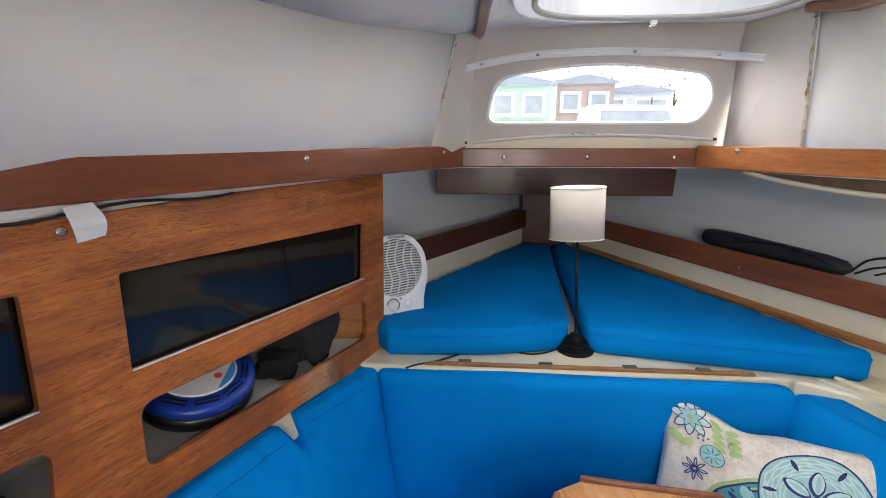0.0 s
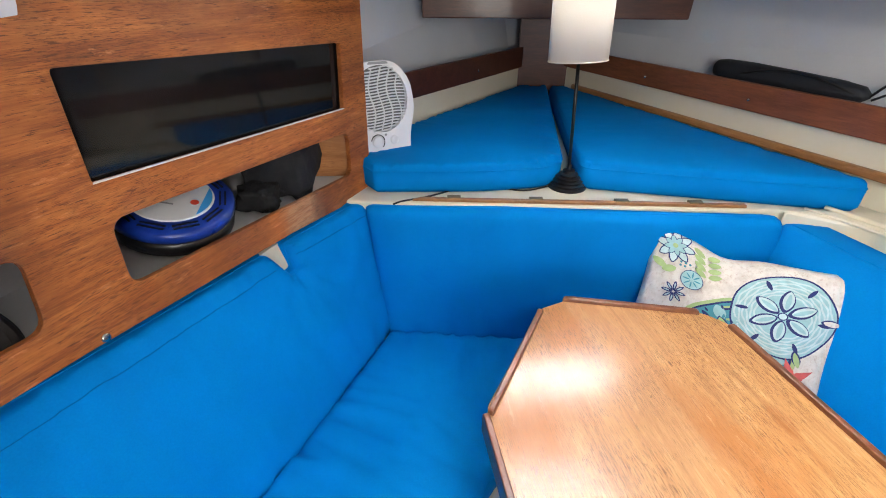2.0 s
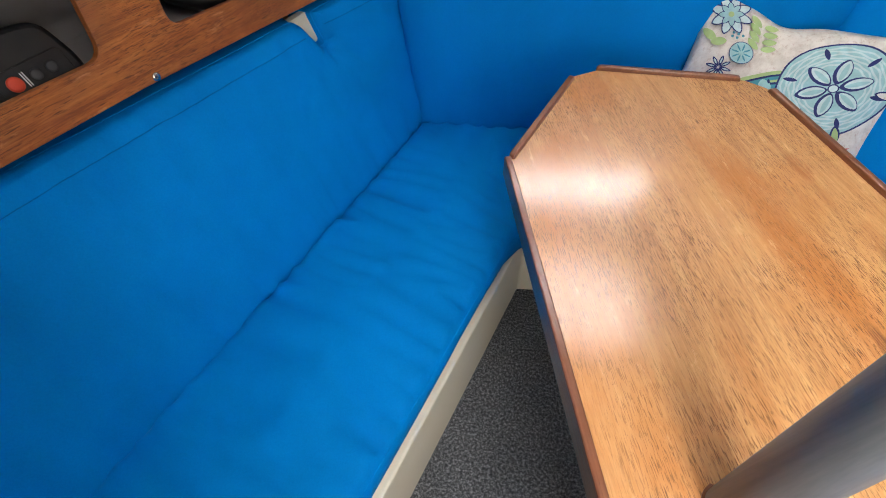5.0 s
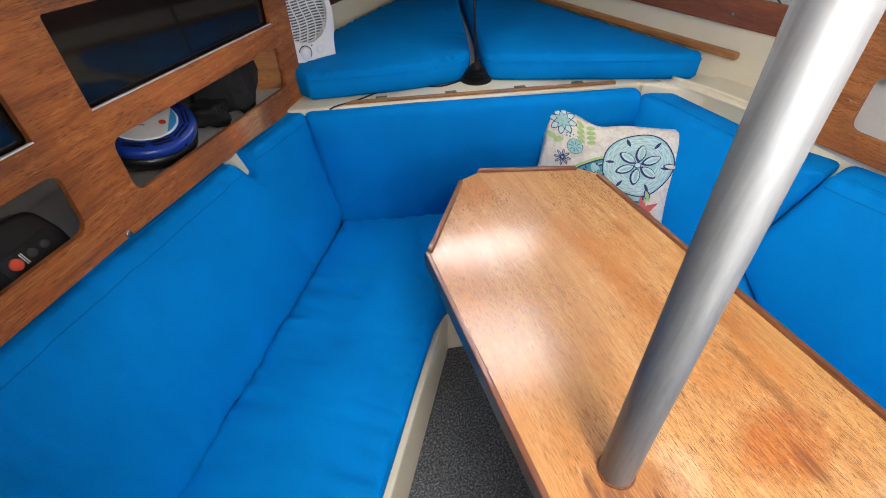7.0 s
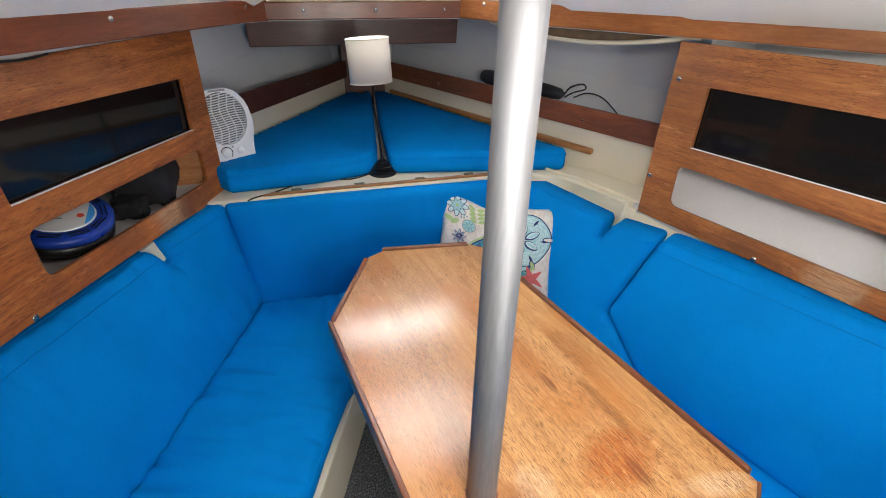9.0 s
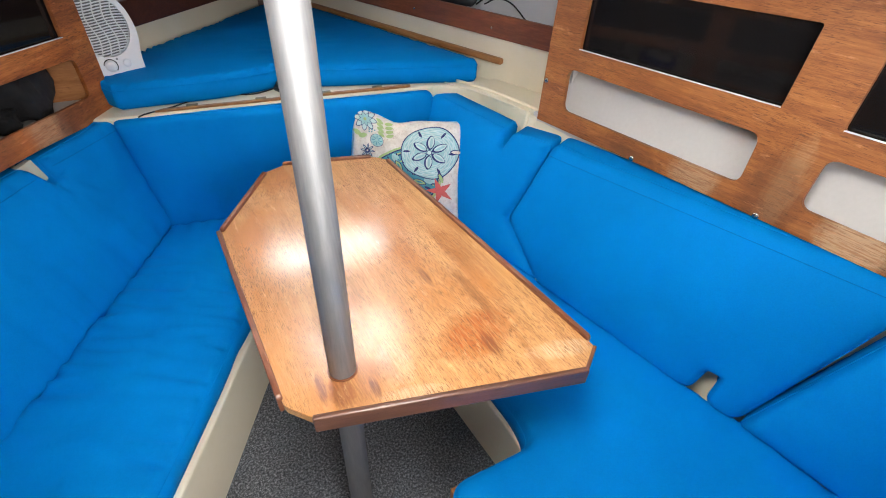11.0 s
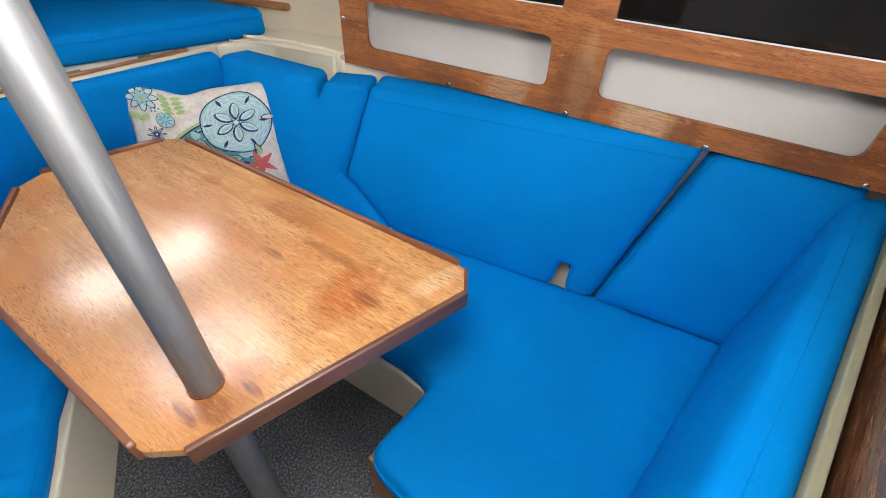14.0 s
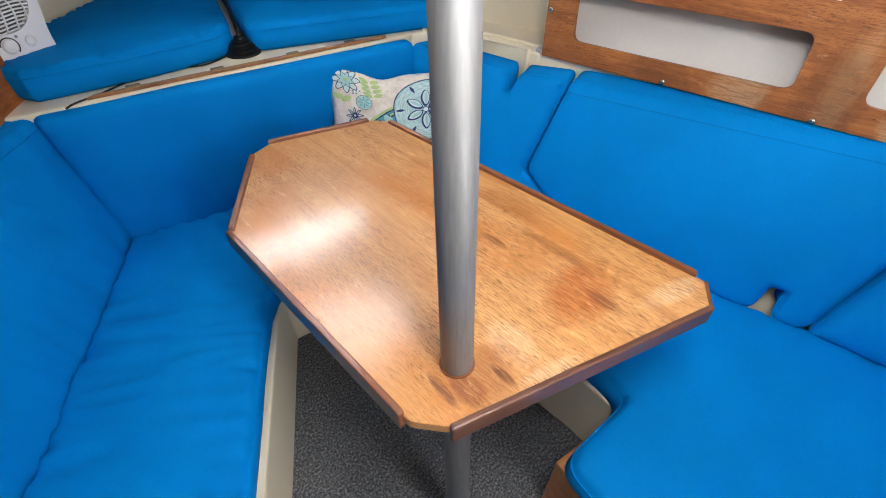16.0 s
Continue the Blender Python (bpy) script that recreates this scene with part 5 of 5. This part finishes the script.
# sagging lip of the lining below the starboard trim
lip = thing("loose_lining", "loose cream lining sagging below the starboard trim", "lining")
lp = []
for k in range(25):
    t = k / 24
    x, y = 1.045 + 0.475 * t, 1.70 - 0.70 * t
    lp.append(Vector((x + 0.03, y + 0.02, 1.482 - 0.045 * math.sin(math.pi * min(1, t * 1.05)) ** 0.8)))
part("lip", tube(lp, 0.008, 8), CREAM, lip, "cream rolled edge", True)
part("hollow", strip([p + Vector((0.03, 0.02, 0)) for p in lp], [Vector((p.x + 0.03, p.y + 0.02, 1.4825)) for p in lp], 0.003), dull("brown_underlay", (0.22, 0.15, 0.09), 0.9, 0.4, 30, 200, 0.5), lip, "brown glue-stained underlay")

# moulded ribs beside the starboard settee
def ridge(name, pts, r, label):
    return structure(name, tube(spline(pts, 6), r, 10), CREAM, label, True, category="moulding")


ridge("moulded_rib", [(1.24, 1.478, 0.870), (1.33, 1.33, 0.872), (1.40, 1.16, 0.872), (1.435, 1.045, 0.874)], 0.005, "raised cream rib moulded into the locker corner")
ridge("moulded_rib", [(1.30, 1.478, 0.874), (1.385, 1.33, 0.876), (1.45, 1.16, 0.876), (1.485, 1.03, 0.878)], 0.007, "raised cream rib moulded into the locker corner")
ridge("moulded_upright", [(1.435, 1.045, 0.878), (1.425, 1.04, 0.83), (1.41, 1.035, 0.75)], 0.010, "raised cream upright moulded into the locker corner")

# ---- things in the port lockers ----
reel = thing("cable_reel", "blue plastic cable reel with a printed paper label", "cable reel", at=(-0.50, 1.08, 0.886))
RM = Vector((0.27, -0.17, 0.95)).to_track_quat("Z", "Y").to_matrix().to_4x4()
RM.translation = (-0.500, 1.165, 1.022)
RM = RM @ Matrix.Scale(1.02, 4)
part("lower_flange", lathe([(0.0, -0.058), (0.118, -0.058), (0.128, -0.05), (0.130, -0.02), (0.122, -0.016), (0.0, -0.016)], RM, 48), BLACK, reel, "black lower flange", True)
part("upper_flange", lathe([(0.12, -0.016), (0.130, -0.012), (0.130, 0.006), (0.122, 0.0125), (0.080, 0.014), (0.076, 0.012), (0.0, 0.011)], RM, 48), REELBLUE, reel, "", True)
for k in range(10):
    a = 2 * math.pi * k / 10
    mm = RM @ Matrix.Rotation(a, 4, "Z")
    for r0 in (0.096, 0.107):
        part("slot", box(r0, r0 + 0.004, -0.026, 0.026, 0.0135, 0.0155, mm), BLACK, reel, "moulded slot")
part("label", lathe([(0.088, 0.0125), (0.084, 0.0165), (0.0, 0.0165)], RM, 48), PAPER, reel, "white printed label")
m = RM @ Matrix.Translation((0, 0, 0.0166)) @ Matrix.Rotation(radians(-50), 4, "Z")
seg = [(0.082 * math.cos(a), 0.082 * math.sin(a)) for a in [radians(-38) + radians(76) * k / 14 for k in range(15)]]
part("blue_panel", prism(seg, 0, 0.0012, m), LIGHTBLUE, reel, "sky-blue print")
part("red_mark", lathe([(0.009, 0.0), (0.009, 0.001)], m @ Matrix.Translation((0.050, -0.01, 0.001)), 16), RED, reel, "red print")
part("black_panel", box(-0.062, -0.03, -0.010, 0.006, 0, 0.0012, m), BLACK, reel, "black print")
for dy in (0.02, -0.028, 0.036):
    part("text_bar", box(-0.05, 0.01, dy, dy + 0.004, 0, 0.001, m), GREYPL, reel, "unreadable print")
part("knob", lathe([(0.012, 0.010), (0.012, 0.026), (0.008, 0.03)], RM @ Matrix.Translation((0.075, 0.082, 0)), 16), BLACK, reel, "black winding knob", True)


def lump(name, centre, size, mat, label, category, seed, rough=0.18):
    ob = thing(name, label, category)
    bm = bmesh.new()
    bmesh.ops.create_icosphere(bm, subdivisions=4, radius=1.0)
    for v in bm.verts:
        c = v.co.copy()
        p = 0.55
        c = Vector([math.copysign(abs(q) ** p, q) for q in c])
        n = 1 + rough * noise.noise(c * 1.6 + Vector((seed, 0, 0))) + rough * 0.4 * noise.noise(c * 5 + Vector((0, seed, 0)))
        v.co = Vector((centre[0] + c.x * size[0] * n, centre[1] + c.y * size[1] * n, max(centre[2] - size[2], centre[2] + c.z * size[2] * n)))
    part("cloth", bm, mat, ob, "", True)
    return ob


lump("black_bag", (-0.355, 1.512, 1.005), (0.09, 0.128, 0.105), DARKCLOTH, "crumpled black cloth bag lying in the port locker", "bag", 4.0, 0.3)
lump("dark_cloth", (-0.385, 1.365, 0.947), (0.05, 0.05, 0.038), dull("black_cloth", (0.008, 0.008, 0.010), 0.9, 0.3, 25, 300, 0.5), "small bundle of black cloth in the port locker", "cloth", 7.0, 0.35)
div = thing("locker_divider", "varnished wooden divider inside the port locker", "divider")
part("board", prism([(-0.43, 1.605), (-0.175, 1.625), (-0.175, 1.64), (-0.43, 1.625)], 0.886, 1.10), OAK, div, "", False, 0.002)
lump("folded_cover", (-0.43, 1.36, 1.165), (0.05, 0.10, 0.038), BLUE, "folded blue canvas cover behind the smoked pane", "cover", 11.0, 0.3)
structure("locker_shelf_upper_port", prism([(-0.95, -0.2), (port_line(-0.2) - 0.03, -0.2), (port_line(1.60) - 0.03, 1.60), (-0.40, 1.62)], 1.115, 1.127), OAK, "thin plywood shelf inside the port lockers", category="shelf")
structure("locker_shelf_upper_starboard", prism([(1.515, 1.0), (1.94, -0.70), (2.05, -0.70), (1.70, 1.02)], 1.118, 1.130), OAK, "thin plywood shelf inside the starboard lockers", category="shelf")

dev = thing("battery_pack", "black battery pack with a red button in the port pocket", "battery pack", at=(-0.6, 0.6, 0.886))
DM = frame_of((-0.665, 0.590, 0.985), (0.384, 0.923, 0.02), (-0.30, 0.10, 0.95))
bodyp = rounded([(-0.26, -0.072), (0.205, -0.072), (0.212, -0.02), (0.195, 0.048), (0.15, 0.058), (-0.26, 0.058)], [0.02, 0.02, 0.02, 0.03, 0.02, 0.02], 4)
part("case", prism(bodyp, -0.045, 0.018, DM), BLACK, dev, "", False, 0.010, 3)
part("control_panel", prism(rounded([(0.07, -0.05), (0.19, -0.05), (0.19, 0.005), (0.07, 0.005)], 0.008, 3), 0.018, 0.0205, DM), dull("matt_black_panel", (0.006, 0.006, 0.007), 0.5), dev, "black control panel", False, 0.001)
part("red_button", lathe([(0.0125, 0.02), (0.0125, 0.0245), (0.009, 0.026)], DM @ Matrix.Translation((0.095, -0.018, 0)), 24), RED, dev, "red round button", True)
for x in (0.132, 0.160):
    part("grey_button", lathe([(0.0095, 0.02), (0.0095, 0.0225), (0.007, 0.024)], DM @ Matrix.Translation((x, -0.018, 0)), 20), dull("dark_grey_button", (0.05, 0.05, 0.055), 0.5), dev, "dark grey round button", True)
for x in (0.111, 0.115):
    part("text_bar", box(x, x + 0.0018, -0.03, -0.006, 0.0204, 0.0212, DM), PAPER, dev, "tiny white print")
part("lead", tube(spline([DM @ Vector((0.02, 0.058, -0.01)), DM @ Vector((-0.02, 0.085, -0.012)), DM @ Vector((-0.10, 0.085, -0.01)), DM @ Vector((-0.2, 0.05, 0.0))], 6), 0.0045, 8), RUBBER, dev, "black lead", True)

clip = thing("plastic_clip", "white curved plastic clip at the top of the locker front", "clip")
CM = PL @ Matrix.Translation((pp(0.897, 1.452)[0], pp(0.897, 1.452)[1], 0.0)) @ Matrix.Scale(0.85, 4)
bm = bmesh.new()
rows = []
for k in range(11):
    v = 0.034 - 0.068 * k / 10
    w = 0.024 + 0.005 * math.sin(k / 10 * 3.1)
    z = 0.006 + 0.026 * math.sin(math.pi * k / 10) * 0.6 + 0.012 * k / 10
    sh = 0.006 * k / 10
    rows.append([bm.verts.new(CM @ Vector(c)) for c in ((-w + sh, v, z), (w + sh, v + 0.006, z + 0.004), (w + sh, v + 0.006, z + 0.001), (-w + sh, v, z - 0.003))])
for r, q in zip(rows, rows[1:]):
    for k in range(4):
        bm.faces.new((r[k], r[(k + 1) % 4], q[(k + 1) % 4], q[k]))
bm.faces.new(rows[0])
bm.faces.new(rows[-1][::-1])
part("plate", bm, WHITEPL, clip, "", False, 0.001)
wirel = thing("black_wire", "thin black wire tucked along the top of the locker front", "cable")
part("wire", tube([PL @ Vector((*pp(y, 1.472 + 0.006 * math.sin(y * 21)), 0.004)) for y in [0.5 + 0.04 * k for k in range(18)]], 0.003, 6), RUBBER, wirel, "", True)

# ---- printed pillow ----
pillow = thing("throw_pillow", "cream throw pillow printed with sand dollars, flowers and starfish", "pillow", at=(1.0, 1.25, 0.39))
PW, PH_ = 0.495, 0.45
PM = frame_of((0.812, 1.447, 0.822), (0.440, -0.235, -0.025), (0.05, 0.135, 0.24))


def pillow_point(x, y, front=1.0, lift_=0.0):
    """x to the right and y downwards over the pillow's face, in metres."""
    a, b = 2 * x / PW - 1, 2 * y / PH_ - 1
    h = 0.062 * max(0, 1 - abs(a) ** 2.3) ** 0.6 * max(0, 1 - abs(b) ** 2.3) ** 0.6
    h += 0.004 * noise.noise((x * 14, y * 14, 3.0)) * max(0, 1 - max(abs(a), abs(b)) ** 4)
    px = x - 0.016 * a * (1 - b * b)
    py = y - 0.026 * b * (1 - a * a) + 0.022 * math.exp(-((x - 0.19) / 0.06) ** 2) * max(0, -b)
    return PM @ Vector((px * 1.08 - 0.024, -py, front * h + lift_ - 0.01))


def cloth_print():
    m, nt, b = material("pillow_linen")
    v = coords(nt)
    n = noise_of(nt, v, 30, 6, 0.7)
    streak = noise_of(nt, coords(nt, (30, 30, 4)), 4, 5, 0.7)
    c = ramp(nt, n, [(0.3, (0.58, 0.52, 0.46)), (0.6, (0.78, 0.73, 0.67))])
    c = mixed(nt, ramp(nt, streak, [(0.54, (0, 0, 0)), (0.72, (0.7,) * 3)]), c, (0.44, 0.27, 0.20))
    nt.links.new(c, b.inputs["Base Color"])
    b.inputs["Roughness"].default_value = 0.85
    bump(nt, b, noise_of(nt, v, 420, 2), 0.2, 0.001)
    return m


LINEN = cloth_print()
bm = bmesh.new()
N = 30
grids = []
for front in (1.0, -0.8):
    grids.append([[bm.verts.new(pillow_point(PW * i / N, PH_ * j / N, front)) for i in range(N + 1)] for j in range(N + 1)])
for g in grids:
    for j in range(N):
        for i in range(N):
            bm.faces.new((g[j][i], g[j][i + 1], g[j + 1][i + 1], g[j + 1][i]))
bmesh.ops.remove_doubles(bm, verts=bm.verts, dist=1e-4)
part("cover", bm, LINEN, pillow, "", True)


def ink(name, colour):
    return dull(name, colour, 0.85, 0.2, 60, 400, 0.1)


AQUA, NAVY, TEAL, LEAF, CORAL, MIST = ink("aqua_ink", (0.36, 0.60, 0.62)), ink("navy_ink", (0.022, 0.035, 0.16)), ink("teal_ink", (0.07, 0.30, 0.38)), ink("leaf_green_ink", (0.42, 0.56, 0.24)), ink("coral_ink", (0.68, 0.13, 0.12)), ink("pale_aqua_ink", (0.58, 0.73, 0.73))
level = [0.0012]


def printed(name, cx, cy, outline, mat, up=None):
    """A printed figure on the pillow: an outline round a centre, laid on the cloth."""
    if up is None:
        level[0] += 0.00012
        up = level[0]
    bm = bmesh.new()
    rings, n = [], len(outline)
    K = 5
    mid = bm.verts.new(pillow_point(cx, cy, 1.0, up))
    for k in range(1, K + 1):
        rings.append([bm.verts.new(pillow_point(min(PW, max(0, cx + x * k / K)), min(PH_, max(0, cy + y * k / K)), 1.0, up)) for x, y in outline])
    for i in range(n):
        bm.faces.new((mid, rings[0][i], rings[0][(i + 1) % n]))
        for a, b in zip(rings, rings[1:]):
            bm.faces.new((a[i], a[(i + 1) % n], b[(i + 1) % n], b[i]))
    return part(name, bm, mat, pillow, "", True)


def blob(r, wob=0.0, n=40, lobes=5, ph=0.0):
    return [(r * (1 + wob * math.cos(lobes * a + ph)) * math.cos(a), r * (1 + wob * math.cos(lobes * a + ph)) * math.sin(a)) for a in [2 * math.pi * k / n for k in range(n)]]


def petal(length, width, turn, n=16):
    out = []
    for k in range(n):
        a = 2 * math.pi * k / n
        x, y = length / 2 * math.cos(a), width / 2 * math.sin(a) * (0.55 + 0.45 * abs(math.sin(a)))
        out.append((x * math.cos(turn) - y * math.sin(turn), x * math.sin(turn) + y * math.cos(turn)))
    return out


def ring_of(name, cx, cy, count, dist, length, width, mat, ph=0.0, grow=0.0):
    level[0] += 0.00012
    for k in range(count):
        a = 2 * math.pi * k / count + ph
        printed(name, cx + dist * math.cos(a), cy + dist * math.sin(a), petal(length, width, a), mat, level[0])


# dark sea-blue shell low on the cloth
HX, HY = 0.262, 0.285
printed("shell_halo", HX, HY, blob(0.150, 0.02, 48, 7), LEAF)
printed("shell", HX, HY, blob(0.139, 0.02, 48, 7), NAVY)
printed("shell_fill", HX, HY, blob(0.133, 0.02, 48, 7), TEAL)
ring_of("shell_mark", HX, HY, 9, 0.104, 0.052, 0.030, AQUA)
ring_of("shell_mark", HX, HY, 9, 0.106, 0.034, 0.012, NAVY, 0.35)
ring_of("shell_mark", HX, HY, 18, 0.121, 0.014, 0.006, NAVY, 0.1)
ring_of("shell_mark", HX, HY, 8, 0.062, 0.060, 0.026, NAVY, 0.2)
ring_of("shell_mark", HX, HY, 8, 0.062, 0.052, 0.019, LEAF, 0.2)
ring_of("shell_mark", HX, HY, 8, 0.062, 0.030, 0.008, TEAL, 0.2)
# large sand dollar with fine scalloped hatching
SX, SY = 0.350, 0.155
printed("sand_dollar_edge", SX, SY, blob(0.124, 0.022, 50, 5, 0.4), NAVY)
printed("sand_dollar", SX, SY, blob(0.1195, 0.022, 50, 5, 0.4), AQUA)
for r in (0.112, 0.103, 0.094, 0.085, 0.076, 0.067):
    printed("sand_dollar_ring", SX, SY, blob(r, 0.02, 60, 12, r * 300), MIST)
    printed("sand_dollar_ring", SX, SY, blob(r - 0.0045, 0.02, 60, 12, r * 300), AQUA)
ring_of("petal_edge", SX, SY, 6, 0.046, 0.069, 0.036, NAVY, 0.5)
ring_of("petal", SX + 0.002, SY - 0.002, 6, 0.047, 0.057, 0.026, MIST, 0.5)
ring_of("petal_line", SX + 0.003, SY - 0.001, 6, 0.044, 0.050, 0.012, AQUA, 0.5)
ring_of("slot", SX, SY, 6, 0.096, 0.032, 0.011, NAVY, 1.02)
printed("notch_edge", SX + 0.108, SY - 0.012, petal(0.046, 0.022, 0.0), NAVY)
printed("notch", SX + 0.112, SY - 0.012, petal(0.044, 0.015, 0.0), LINEN)
printed("notch_edge", SX + 0.060, SY + 0.108, petal(0.046, 0.022, 1.1), NAVY)
printed("notch", SX + 0.062, SY + 0.112, petal(0.044, 0.015, 1.1), LEAF)
printed("heart", SX, SY, blob(0.012), NAVY)
printed("heart_fill", SX, SY, blob(0.009), MIST)
# flower at the top corner
ring_of("flower_edge", 0.062, 0.040, 8, 0.030, 0.048, 0.026, NAVY)
ring_of("flower_petal", 0.062, 0.040, 8, 0.030, 0.041, 0.020, MIST)
ring_of("flower_edge", 0.062, 0.040, 8, 0.017, 0.030, 0.017, NAVY, 0.4)
ring_of("flower_petal", 0.062, 0.040, 8, 0.017, 0.026, 0.013, AQUA, 0.4)
printed("flower_heart", 0.062, 0.040, blob(0.007), LEAF)
# leaves on a stem
for k in range(4):
    printed("leaf", 0.142 - 0.016 + 0.004 * k, 0.030 + 0.020 * k, petal(0.036, 0.018, 0.5), LEAF)
    printed("leaf", 0.142 + 0.022 + 0.004 * k, 0.026 + 0.020 * k, petal(0.036, 0.018, -0.5), LEAF)
printed("leaf", 0.030, 0.105, petal(0.045, 0.022, 0.4), LEAF)
printed("leaf", 0.058, 0.115, petal(0.04, 0.022, -0.4), LEAF)
# small sand dollar, small flower, dots
printed("small_dollar_edge", 0.122, 0.125, blob(0.030), NAVY)
printed("small_dollar", 0.122, 0.125, blob(0.0282), AQUA)
ring_of("small_petal", 0.122, 0.125, 8, 0.015, 0.020, 0.004, TEAL)
ring_of("star_petal", 0.085, 0.180, 8, 0.018, 0.030, 0.010, NAVY)
ring_of("star_petal_fill", 0.085, 0.180, 8, 0.019, 0.018, 0.004, MIST)
for k in range(5):
    printed("dot", 0.085 + 0.012 * (k % 3), 0.082 + 0.010 * (k // 3), blob(0.0035, 0, 10), TEAL)
# starfish low in the other corner
star = []
for k in range(40):
    a = 2 * math.pi * k / 40
    star.append(((0.031 + 0.031 * math.cos(5 * a) ** 3 * (1 if math.cos(5 * a) > 0 else 0.35)) * math.cos(a + 0.5), (0.031 + 0.031 * math.cos(5 * a) ** 3 * (1 if math.cos(5 * a) > 0 else 0.35)) * math.sin(a + 0.5)))
printed("starfish", 0.412, 0.325, star, CORAL)
